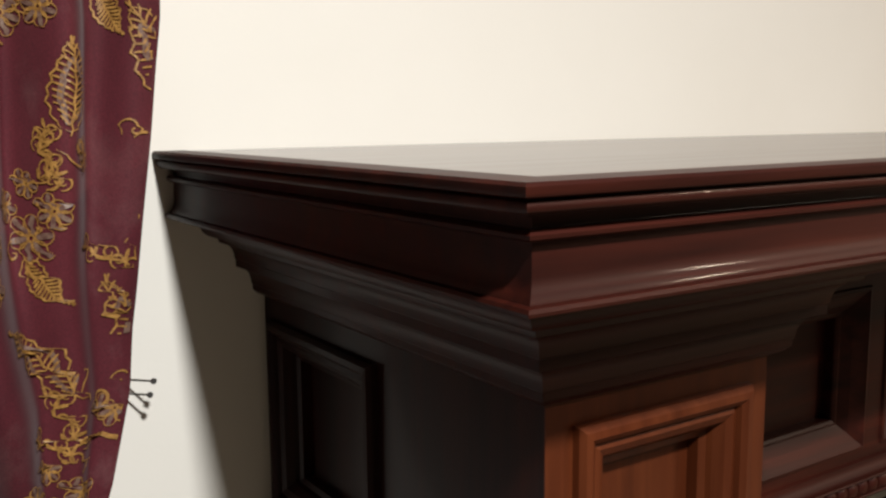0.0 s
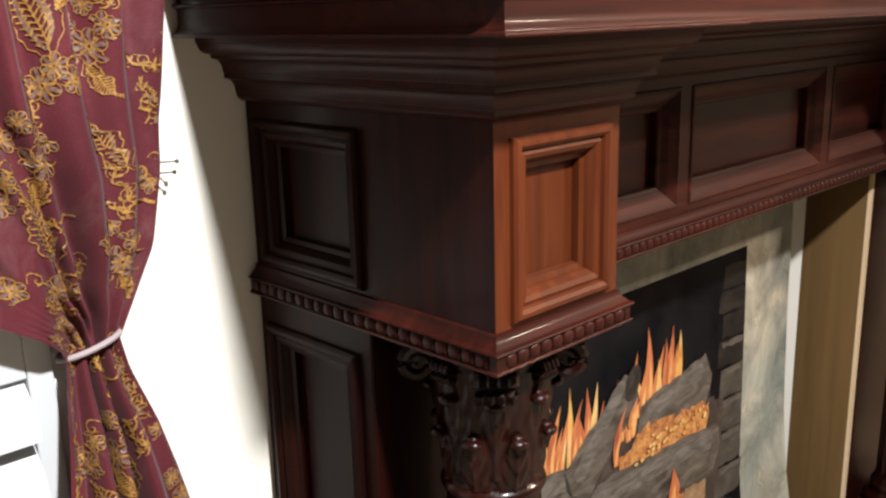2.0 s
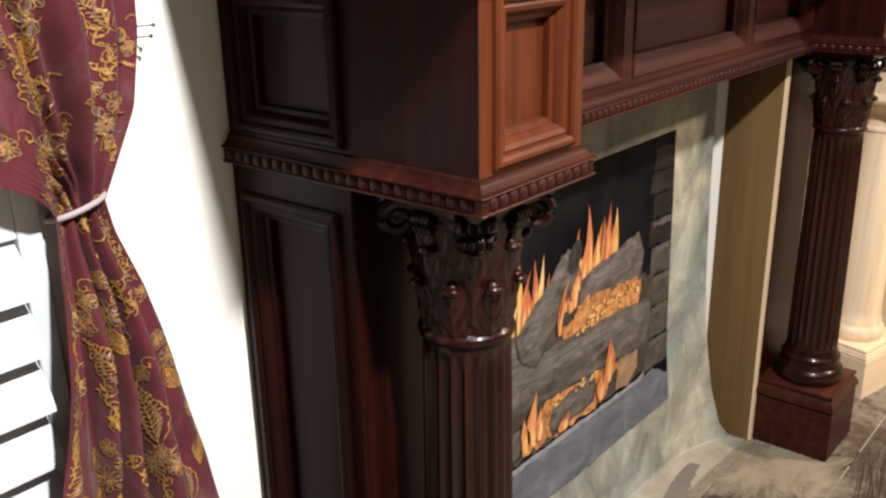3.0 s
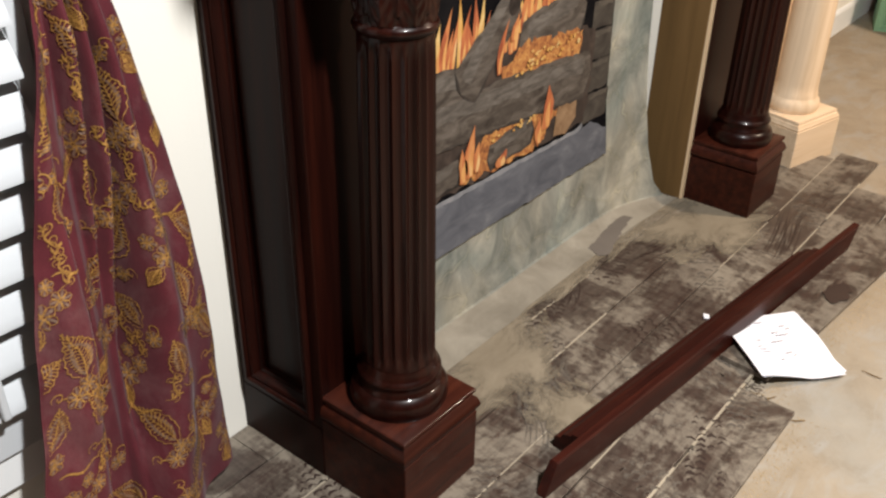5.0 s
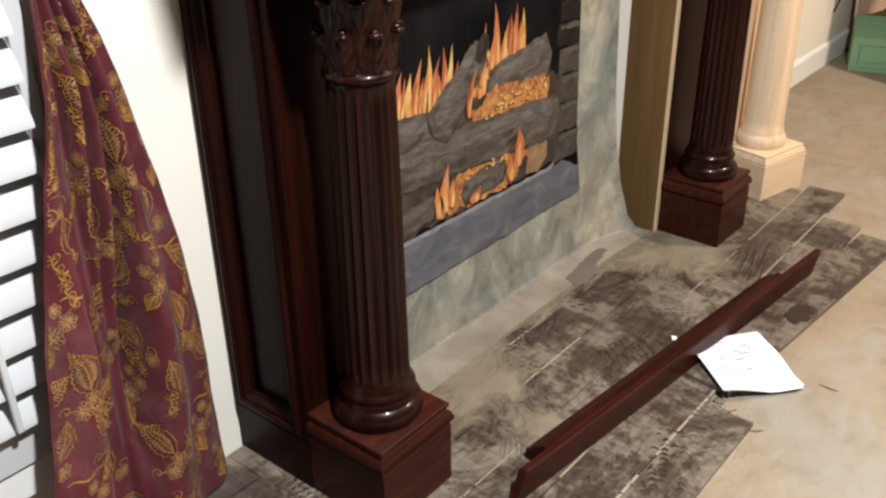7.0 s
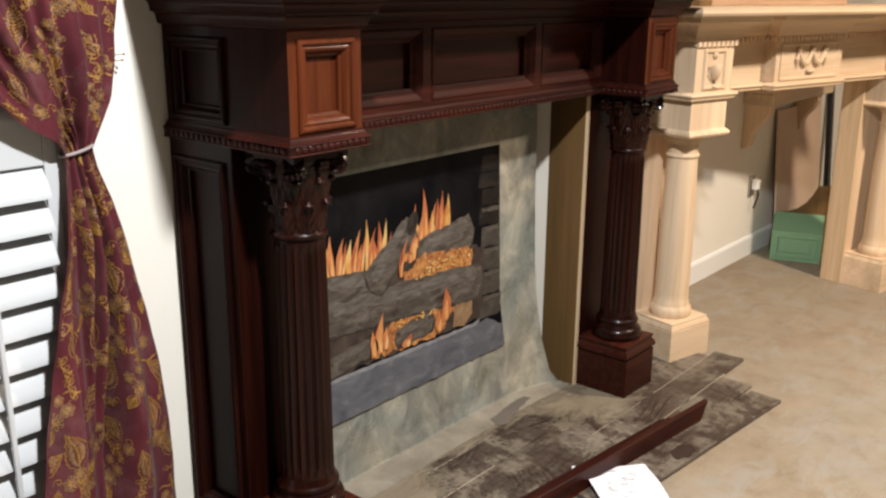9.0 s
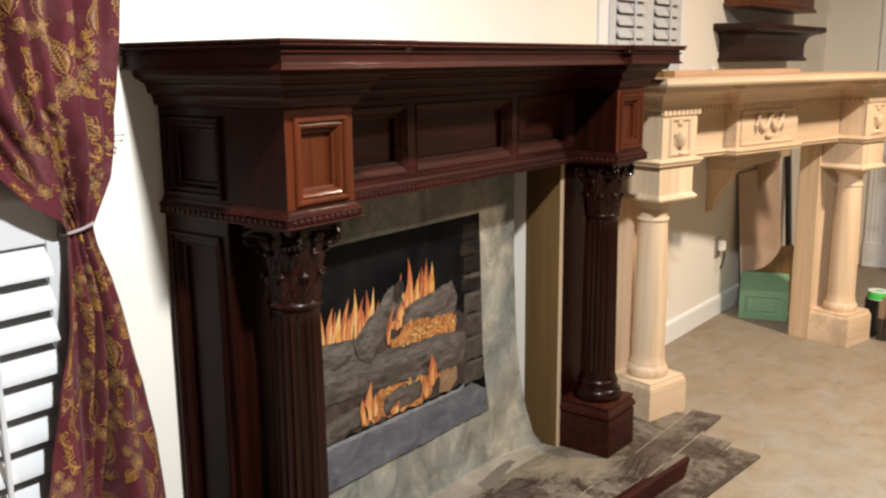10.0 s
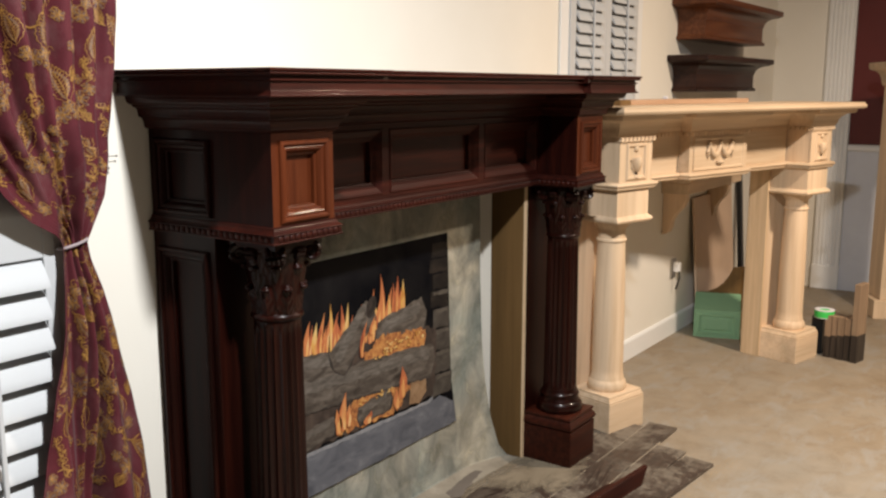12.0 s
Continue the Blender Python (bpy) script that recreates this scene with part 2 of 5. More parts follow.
def tube(bm, pts, r, seg=8):
    rings = []
    for i, p in enumerate(pts):
        p = Vector(p)
        d = (Vector(pts[min(i + 1, len(pts) - 1)]) - Vector(pts[max(i - 1, 0)])).normalized()
        q = d.to_track_quat("Z", "Y")
        rr = r[i] if isinstance(r, (list, tuple)) else r
        rings.append([bm.verts.new(p + q @ Vector((rr * math.cos(2 * math.pi * k / seg), rr * math.sin(2 * math.pi * k / seg), 0))) for k in range(seg)])
    for a, b in zip(rings, rings[1:]):
        for k in range(seg):
            bm.faces.new((a[k], a[(k + 1) % seg], b[(k + 1) % seg], b[k]))
    bm.faces.new(rings[0][::-1])
    bm.faces.new(rings[-1])


def ball(bm, at, r, sc=(1, 1, 1), seg=10):
    t = bmesh.new()
    bmesh.ops.create_uvsphere(t, u_segments=seg, v_segments=max(4, seg // 2 + 1), radius=1)
    merge(bm, t, Matrix.Translation(at) @ Matrix.Diagonal((r * sc[0], r * sc[1], r * sc[2], 1)))


# ---- setting ----
WALL = 0.878
X0, X1, Y0, TOP = -5.0, 5.92, -8.0, 2.75
GROUND = -0.0125              # the concrete; the planks' top lies at zero


def structure(name, bm, mat, label, category):
    return tagged(part(name, bm, mat), label, category, "", "structure")


structure("floor", box((X0, Y0, -0.12), (X1 + 1.0, WALL, GROUND)), concrete_mat, "bare dusty tan concrete showroom floor", "floor")
# the ceiling is grey and out of view; it closes the room
structure("ceiling", box((X0, Y0, TOP), (X1, WALL, TOP + 0.1)), ceiling_paint, "plain grey ceiling of the showroom", "ceiling")
structure("wall_north", box((X0, WALL, GROUND), (X1 + 0.12, WALL + 0.12, TOP)), cream_paint, "cream painted wall behind the mantelpieces", "wall")
structure("wall_south", box((X0, Y0 - 0.12, GROUND), (X1, Y0, TOP)), tan_paint, "plain tan painted wall closing the room", "wall")
structure("wall_west", box((X0 - 0.12, Y0, GROUND), (X0, WALL, TOP)), tan_paint, "plain tan painted wall closing the room", "wall")
structure("wall_east", box((X1, Y0, GROUND), (X1 + 0.12, WALL, TOP)), cream_paint, "beige painted end wall with a fluted pilaster", "wall")
structure("baseboard", sweep([(4.9, WALL), (2.6, WALL)][::-1], [(0, GROUND), (0.014, GROUND), (0.014, 0.085), (0.010, 0.095), (0.004, 0.10), (0, 0.10)]),
          white_paint, "white painted baseboard along the cream wall", "baseboard")


# ---- mahogany mantelpiece ----
L, R = 0.345, 2.080           # outer sides of the two legs
BW = 0.208                    # width of a leg block
FRONT, PIL = 0.445, 0.645     # block front, pilaster front
BACK = WALL - 0.002
mantel = tagged(empty("mantelpiece"), "tall dark mahogany-stained mantelpiece with fluted columns against the wall", "mantelpiece")
MID = (L + R) / 2


def mirror_x(x):
    return 2 * MID - x


def shelf():
    # top slab: corner blocks stand a little forward of the middle
    a, b = L - 0.103, L + 0.315
    path = [(a, BACK), (a, 0.336), (b, 0.336), (b, 0.362), (mirror_x(b), 0.362), (mirror_x(b), 0.336), (mirror_x(a), 0.336), (mirror_x(a), BACK)]
    # outward is to the left side of this way, so walk it reversed
    path = path[::-1]
    bm = bmesh.new()
    round_bead = [(-0.0065 + 0.0034 * math.sin(math.pi * i / 6), 1.4768 - 0.0034 * math.cos(math.pi * i / 6)) for i in range(7)]
    prof = [(-0.03, 1.466), (-0.019, 1.466), (-0.019, 1.4722), (-0.0065, 1.4726), *round_bead, (-0.0065, 1.4806), (-0.0025, 1.4808), (-0.0008, 1.4816), (0.0, 1.4832), (0.0, 1.4862), (-0.0016, 1.488), (-0.03, 1.488)]
    add_sweep(bm, path[::-1], [(o, z) for o, z in prof], True)
    bmesh.ops.recalc_face_normals(bm, faces=bm.faces)
    part("shelf_edge", bm, mahogany_x, mantel, "", True)
    bm = bmesh.new()
    lower = [bm.verts.new((x, y, 1.462)) for x, y in inset_path(path, 0.02)]
    upper = [bm.verts.new((x, y, 1.4875)) for x, y in inset_path(path, 0.02)]
    n = len(lower)
    bm.faces.new(upper)
    bm.faces.new(lower[::-1])
    for i in range(n):
        bm.faces.new((lower[i], lower[(i + 1) % n], upper[(i + 1) % n], upper[i]))
    part("shelf", bm, mahogany_top, mantel, "glossy varnished shelf top")
    # fascia below the nosing
    fas = [(-0.05, 1.426), (-0.0112, 1.426), (-0.0095, 1.4268), (-0.009, 1.4285), (-0.0098, 1.4305), (-0.0135, 1.4312), (-0.0138, 1.4325), (-0.0160, 1.4350), (-0.0178, 1.4395), (-0.0182, 1.4435), (-0.0182, 1.4592), (-0.0142, 1.4598), (-0.0122, 1.4612), (-0.0120, 1.4632), (-0.0142, 1.4650), (-0.05, 1.4652)]
    bm = bmesh.new()
    add_sweep(bm, path[::-1], fas, True)
    part("fascia", bm, mahogany_x, mantel, "", True)
    bm = bmesh.new()
    ins = inset_path(path, 0.03)
    lo = [bm.verts.new((x, y, 1.428)) for x, y in ins]
    bm.faces.new(lo)
    bmesh.ops.solidify(bm, geom=bm.faces[:], thickness=0.03)
    part("soffit", bm, mahogany_x, mantel)


def inset_path(path, k):
    out = []
    for x, y in path:
        nx = x + (k if x < L + 0.1 else -k if x > R - 0.1 else 0)
        out.append((nx, y + k if y < BACK - 0.01 else y))
    return out


shelf()

# plan line of the blocks and frieze, walked so that outward is the free side
FR = 0.605
plan_l = [(L, BACK), (L, FRONT), (L + BW, FRONT), (L + BW, FR), (R - BW, FR), (R - BW, FRONT), (R, FRONT), (R, BACK)]
walk_out = plan_l[:]          # from the wall on one side round to the other


def out_sweep(name, profile, mat, smooth=True, path=None, parent=None):
    bm = bmesh.new()
    p = path or walk_out
    add_sweep(bm, [(x, y) for x, y in p], profile, True)
    return part(name, bm, mat, parent or mantel, "", smooth)


def cove(o0, z0, o1, z1, k=6):
    """Quarter hollow from (o0, z0) at the bottom up and out to (o1, z1)."""
    return [(o1 - (o1 - o0) * math.cos(math.pi / 2 * i / k), z0 + (z1 - z0) * math.sin(math.pi / 2 * i / k)) for i in range(k + 1)]


crown = [(-0.03, 1.345), (0.004, 1.345), (0.008, 1.347), (0.012, 1.351), (0.012, 1.356), *cove(0.013, 1.357, 0.025, 1.374, 5), (0.028, 1.375), (0.028, 1.382),
         *cove(0.029, 1.383, 0.041, 1.399, 5), (0.044, 1.400), (0.045, 1.404),
         *[(0.046 + 0.016 * math.sin(math.pi / 2 * i / 6), 1.405 + 0.013 * (1 - math.cos(math.pi / 2 * i / 6))) for i in range(7)],
         (0.064, 1.419), (0.064, 1.428), (-0.03, 1.428)]
out_sweep("cornice", crown, mahogany_x)

# carved bead run under the blocks and the frieze
bead_mould = [(-0.02, 1.089), (0.010, 1.089), (0.0145, 1.0895), (0.0155, 1.0915), (0.0145, 1.0930), (0.0125, 1.0935), (0.0125, 1.1095), (0.0150, 1.1100), (0.0165, 1.1115), (0.0155, 1.1132), (0.0125, 1.1138), (0.0105, 1.1160), (0.0065, 1.1195), (0.0040, 1.1235), (0.0034, 1.1275), (0.0, 1.129), (-0.02, 1.129)]
out_sweep("bead_moulding", bead_mould, mahogany_x)


def beads():
    """Flat upright ovals in a channel, a narrow dart between each two."""
    bm = bmesh.new()
    rnd = random.Random(4)
    for (ax, ay), (bx, by) in zip(walk_out, walk_out[1:]):
        d = Vector((bx - ax, by - ay))
        ln = d.length
        d.normalize()
        nrm = Vector((d.y, -d.x))
        turned = Matrix.Rotation(math.atan2(d.y, d.x), 4, "Z")
        k = max(1, round(ln / 0.0195))
        for i in range(k):
            for off, wide, tall, out in ((0.5, 0.0086, 0.0084, 0.0038), (1.0, 0.0014, 0.0084, 0.0034)):
                c = Vector((ax, ay)) + d * (ln * (i + off) / k) + nrm * 0.0122
                t = bmesh.new()
                bmesh.ops.create_uvsphere(t, u_segments=10, v_segments=7, radius=1)
                merge(bm, t, Matrix.Translation((c.x, c.y, 1.1015)) @ turned @ Matrix.Diagonal((wide * rnd.uniform(0.92, 1.05), out, tall, 1)))
    part("bead_carving", bm, mahogany_x, mantel, "row of small carved egg shapes", True)["kind"] = "stuff"


beads()


def bevelled(side, bottom, top):
    """Rings of a flat rim, a wide sloping moulding with a small bead, and a deep field."""
    def at(i, k):
        return (side + i, side + i, bottom + i, top + i, k)
    return [(0, 0, 0, 0, -0.0015), (0, 0, 0, 0, 0), at(0, 0), at(0.0015, 0.0025), at(0.0045, 0.003), at(0.007, 0.001), at(0.010, -0.001), at(0.020, -0.007), at(0.030, -0.0150), at(0.032, -0.0155), at(0.035, -0.0175), at(0.036, -0.019), at(0.0365, -0.030)]


# frieze with three sunk panels
part("frieze_core", box((L + BW - 0.01, FR + 0.038, 1.10), (R - BW + 0.01, BACK, 1.43)), mahogany_x, mantel)
cuts = [L + BW, 0.962, 1.480, R - BW]
for a, b in zip(cuts, cuts[1:]):
    bm = bmesh.new()
    add_rings(bm, (a, FR, 1.128), (1, 0, 0), (0, 0, 1), b - a, 0.225, bevelled(0.016, 0.012, 0.024))
    part("frieze_panel", bm, mahogany_x, mantel)


def block_and_leg(x, outer):
    """A leg: block with a panel on top, pilaster behind, plinth; outer: -1 where the free side faces west, 1 east."""
    leg = part("leg", box((x + (0.03 if outer < 0 else 0.005), PIL + 0.02, 0.0), (x + BW - (0.005 if outer < 0 else 0.03), BACK - 0.002, 1.10)), mahogany_z_shaded, mantel)
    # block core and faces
    part("block", box((x + 0.03, FRONT + 0.042, 1.092), (x + BW - 0.03, BACK, 1.35)), mahogany_z_shaded, leg)
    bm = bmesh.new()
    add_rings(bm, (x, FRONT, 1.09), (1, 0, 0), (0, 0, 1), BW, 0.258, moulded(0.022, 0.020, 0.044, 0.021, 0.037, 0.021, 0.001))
    part("block_panel", bm, mahogany_red_lit, leg, "warm red-brown sunk front panel, lamplight put into its colour")
    for side in (-1, 1):
        o = (x, BACK, 1.09) if side < 0 else (x + BW, FRONT + 0.0012, 1.09)
        u = (0, -1, 0) if side < 0 else (0, 1, 0)
        wid = BACK - FRONT - 0.0012
        if side == outer:
            ring = moulded(0.018, wid - 0.225, 0.044, 0.024, 0.036, 0.022, 0.001) if side < 0 else moulded(wid - 0.225, 0.018, 0.044, 0.024, 0.036, 0.022, 0.001)
        else:
            ring = [(0, 0, 0, 0, -0.001), (0, 0, 0, 0, 0), (0.001, 0.001, 0.001, 0.001, 0)]
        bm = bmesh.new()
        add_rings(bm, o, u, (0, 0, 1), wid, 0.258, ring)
        part("block_side", bm, mahogany_z_shaded, leg)
    # pilaster: outer face with a long sunk panel, plain front
    o = (x, BACK, 0.0) if outer < 0 else (x + BW, PIL + 0.002, 0.0)
    u = (0, -1, 0) if outer < 0 else (0, 1, 0)
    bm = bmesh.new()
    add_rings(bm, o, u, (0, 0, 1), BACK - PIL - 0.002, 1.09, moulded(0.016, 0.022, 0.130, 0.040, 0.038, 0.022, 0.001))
    part("side_panel", bm, mahogany_z_shaded, leg)
    part("pilaster_front", box((x + 0.0008, PIL, 0.0), (x + BW - 0.0008, PIL + 0.0215, 1.09), 0.0015), mahogany_z_shaded, leg)
    # unfinished inner side
    xi = x + BW if outer < 0 else x
    lo, hi = (xi - 0.004, xi + 0.001) if outer < 0 else (xi - 0.001, xi + 0.004)
    part("inner_board", box((lo - (0.012 if outer > 0 else 0), PIL + 0.010, 0.002), (hi + (0.012 if outer < 0 else 0), 0.798, 1.088)), raw_board, leg, "raw tan inner board")
    part("filler_strip", box((lo - (0.012 if outer > 0 else 0) + 0.002, 0.7985, 0.002), (hi + (0.012 if outer < 0 else 0) - 0.002, BACK, 1.088)), cream_paint, leg, "cream painted filler strip")
    part("board_edge", box((lo - (0.012 if outer > 0 else 0), PIL + 0.002, 0.002), (hi + (0.012 if outer < 0 else 0), PIL + 0.0095, 1.088)), raw_edge, leg, "pale raw board edge")
    # plinth
    part("plinth", box((x, FRONT - 0.002, 0.0), (x + BW, PIL + 0.004, 0.143), 0.0025), mahogany_plinth, leg)
    part("base_block", box((x - 0.0015, PIL + 0.003, 0.0), (x + BW - 0.003, BACK, 0.118), 0.002), mahogany_z_shaded, leg)
    bm = bmesh.new()
    pth = [(x, PIL + 0.002), (x, FRONT), (x + BW, FRONT), (x + BW, PIL + 0.002)]
    add_sweep(bm, pth, [(-0.06, 0.141), (-0.006, 0.141), (-0.006, 0.149), (0.004, 0.151), (0.006, 0.158), (0.001, 0.172), (-0.006, 0.180), (-0.006, 0.184), (-0.002, 0.187), (-0.002, 0.194), (-0.006, 0.197), (-0.06, 0.197)], True)
    add_box(bm, (x + 0.03, FRONT + 0.03, 0.141), (x + BW - 0.03, PIL + 0.002, 0.1968))
    part("plinth_moulding", bm, mahogany_plinth, leg, "", True)
    column(x + BW / 2, (FRONT + PIL) / 2 + 0.002, leg)


def column(cx, cy, leg):
    z0, z1 = 0.288, 0.885
    seg, lev = 160, 26
    bm = bmesh.new()
    rings = []
    for j in range(lev + 1):
        t = j / lev
        # rows bunch up at both ends, where the flutes run out
        z = z0 + (z1 - z0) * (0.5 - 0.5 * math.cos(math.pi * t))
        r = 0.0655 - 0.0075 * t ** 1.4
        fade = min(1, max(0, (z - z0 - 0.012) / 0.022)) * min(1, max(0, (z1 - 0.012 - z) / 0.022))
        fade = math.sqrt(max(0, 1 - (1 - fade) ** 2))
        ring = []
        for i in range(seg):
            ph = (i / seg * 20) % 1.0
            d = max(0.0, 1 - ((ph - 0.5) / 0.39) ** 2) ** 0.5 if abs(ph - 0.5) < 0.39 else 0.0
            rr = r - 0.0062 * d * fade
            a = 2 * math.pi * i / seg
            ring.append(bm.verts.new((cx + rr * math.cos(a), cy + rr * math.sin(a), z)))
        rings.append(ring)
    for a, b in zip(rings, rings[1:]):
        for i in range(seg):
            bm.faces.new((a[i], a[(i + 1) % seg], b[(i + 1) % seg], b[i]))
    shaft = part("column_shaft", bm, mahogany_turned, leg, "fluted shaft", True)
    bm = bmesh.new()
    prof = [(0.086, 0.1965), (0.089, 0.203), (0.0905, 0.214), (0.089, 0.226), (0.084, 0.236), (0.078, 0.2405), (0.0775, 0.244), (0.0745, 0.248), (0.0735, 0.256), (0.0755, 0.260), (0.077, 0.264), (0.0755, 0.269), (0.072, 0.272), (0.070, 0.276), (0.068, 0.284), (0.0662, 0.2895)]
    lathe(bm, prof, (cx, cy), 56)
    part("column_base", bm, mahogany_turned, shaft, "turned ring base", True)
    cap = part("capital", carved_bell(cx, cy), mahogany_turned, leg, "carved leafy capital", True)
    # top plate with hollowed sides
    bm = bmesh.new()
    ring = []
    for q in range(4):
        for i in range(9):
            a = math.pi / 4 + q * math.pi / 2 + math.pi / 2 * i / 9
            k = abs((i / 9 - 0.5) * 2)
            rad = 0.082 + 0.032 * k ** 2.2
            ring.append((cx + rad * math.cos(a), cy + rad * math.sin(a)))
    lo = [bm.verts.new((x, y, 1.068)) for x, y in ring]
    hi = [bm.verts.new((x, y, 1.0885)) for x, y in ring]
    bm.faces.new(hi)
    bm.faces.new(lo[::-1])
    for i in range(len(ring)):
        bm.faces.new((lo[i], lo[(i + 1) % len(ring)], hi[(i + 1) % len(ring)], hi[i]))
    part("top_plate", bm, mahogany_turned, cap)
    # curled leaf tips standing out of the carving
    me = None
    for count, off, z, r, sz in ((8, 0.0, 0.966, 0.0760, 0.0098), (8, 0.5, 1.018, 0.0800, 0.0104)):
        for i in range(count):
            a = 2 * math.pi * (i + off) / count + math.pi / 8
            if me is None:
                bm = bmesh.new()
                ball(bm, (0, 0, 0), 1.0, (0.9, 1.3, 0.7), 12)
                ball(bm, (-0.5, 0, 0.45), 0.75, (1.0, 1.1, 0.9), 10)
                ob = part("leaf_tip", bm, mahogany_turned, cap, "", True)
                me = ob.data
            else:
                ob = new("leaf_tip", me)
                ob.parent = cap
            ob.matrix_basis = Matrix.Translation((cx, cy, z)) @ Matrix.Rotation(a, 4, "Z") @ Matrix.Translation((r - 0.004, 0, 0)) @ Matrix.Diagonal((sz, sz, sz, 1))
    # corner scrolls
    for q in range(8):
        a = math.pi / 4 * q
        corner = q % 2 == 1
        bm = bmesh.new()
        rad = 0.091 if corner else 0.080
        n = 22
        pts, rs = [], []
        s = 1.0 if corner else 0.62
        for i in range(n):
            t = i / (n - 1)
            sp = 0.022 * s * (1 - 0.8 * t)
            w = -math.pi / 2 + 2 * math.pi * 1.45 * t
            pts.append(((rad - 0.004) + sp * math.cos(w), 0, 1.050 + (0 if corner else 0.004) - sp * math.sin(w)))
            rs.append(0.0085 * s * (1 - 0.45 * t))
        tube(bm, [(rad - 0.004, -0.017 * s, 1.050), (rad - 0.004, 0.017 * s, 1.050)], 0.0165 * s, 14)
        for dy in (-0.017, -0.006, 0.006, 0.017):
            tube(bm, [(x, dy * s, z) for x, _, z in pts], rs, 7)
        tube(bm, [(0.058, 0, 0.985), (0.066, 0, 1.01), (0.074, 0, 1.034), (rad - 0.004, 0, 1.050 + 0.019 * s)], [0.004, 0.005, 0.006, 0.0058 * s], 7)
        ball(bm, (rad - 0.003, 0, 1.050), 0.006 * s, (1, 2.8, 1), 10)
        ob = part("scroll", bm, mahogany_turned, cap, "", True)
        ob.matrix_basis = Matrix.Translation((cx, cy, 0)) @ Matrix.Rotation(a, 4, "Z")


def carved_bell(cx, cy):
    """Neck ring and bell, with two tiers of leaves cut in relief."""
    bell = [(0.883, 0.0585), (0.885, 0.060), (0.888, 0.064), (0.893, 0.0655), (0.898, 0.064), (0.901, 0.0605), (0.904, 0.0575), (0.912, 0.0585), (0.93, 0.0595), (0.96, 0.0615), (1.0, 0.0650), (1.04, 0.0715), (1.07, 0.080)]
    zs = [0.883, 0.885, 0.8875, 0.890, 0.893, 0.896, 0.8985, 0.901] + [0.903 + 0.167 * j / 44 for j in range(45)]
    seg = 192
    bm = bmesh.new()
    rings = []
    for z in zs:
        r0 = table_at(bell, z)
        ring = []
        for i in range(seg):
            th = 2 * math.pi * i / seg
            best = 0.0
            for off, za, zb, lift in ((0.0, 0.903, 0.968, 0.0095), (0.5, 0.915, 1.022, 0.0075), (0.25, 0.96, 1.055, 0.004), (0.75, 0.96, 1.055, 0.004)):
                t = (z - za) / (zb - za)
                if not 0 <= t <= 1:
                    continue
                p = (((th - math.pi / 8) / (2 * math.pi) * 8 - off + 0.5) % 1.0 - 0.5) * 2
                lobe = 0.86 + 0.14 * abs(math.sin(t * math.pi * 3.6))
                half = lobe * (0.98 - 0.55 * t ** 3)
                k = abs(p) / half
                if k < 1:
                    veins = 0.34 * math.cos(k * 9 - t * 16) * (0.4 + 0.6 * k)
                    best = max(best, lift * (0.45 + 0.55 * t) * (1 - k ** 4) * (0.78 + veins) + lift * 0.25 * math.exp(-(p / 0.10) ** 2))
            ring.append(bm.verts.new((cx + (r0 + best) * math.cos(th), cy + (r0 + best) * math.sin(th), z)))
        rings.append(ring)
    for a, b in zip(rings, rings[1:]):
        for i in range(seg):
            bm.faces.new((a[i], a[(i + 1) % seg], b[(i + 1) % seg], b[i]))
    bm.faces.new(rings[0][::-1])
    bm.faces.new(rings[-1])
    return bm


def table_at(pts, z):
    return float(np.interp(z, [p[0] for p in pts], [p[1] for p in pts]))


block_and_leg(L, -1)
block_and_leg(R - BW, 1)


# ---- painted fireplace banner ----
def painted(name, stops, scale, stretch=(1, 1, 1), detail=7, distort=0.8, rough=0.6):
    m, nodes, links, b = material(name, rough, spec=0.08)
    n = noise_node(nodes, links, coords(nodes, links, stretch), scale, detail, 0.62, distort)
    links.new(ramp(nodes, links, n, stops), b.inputs["Base Color"])
    return m


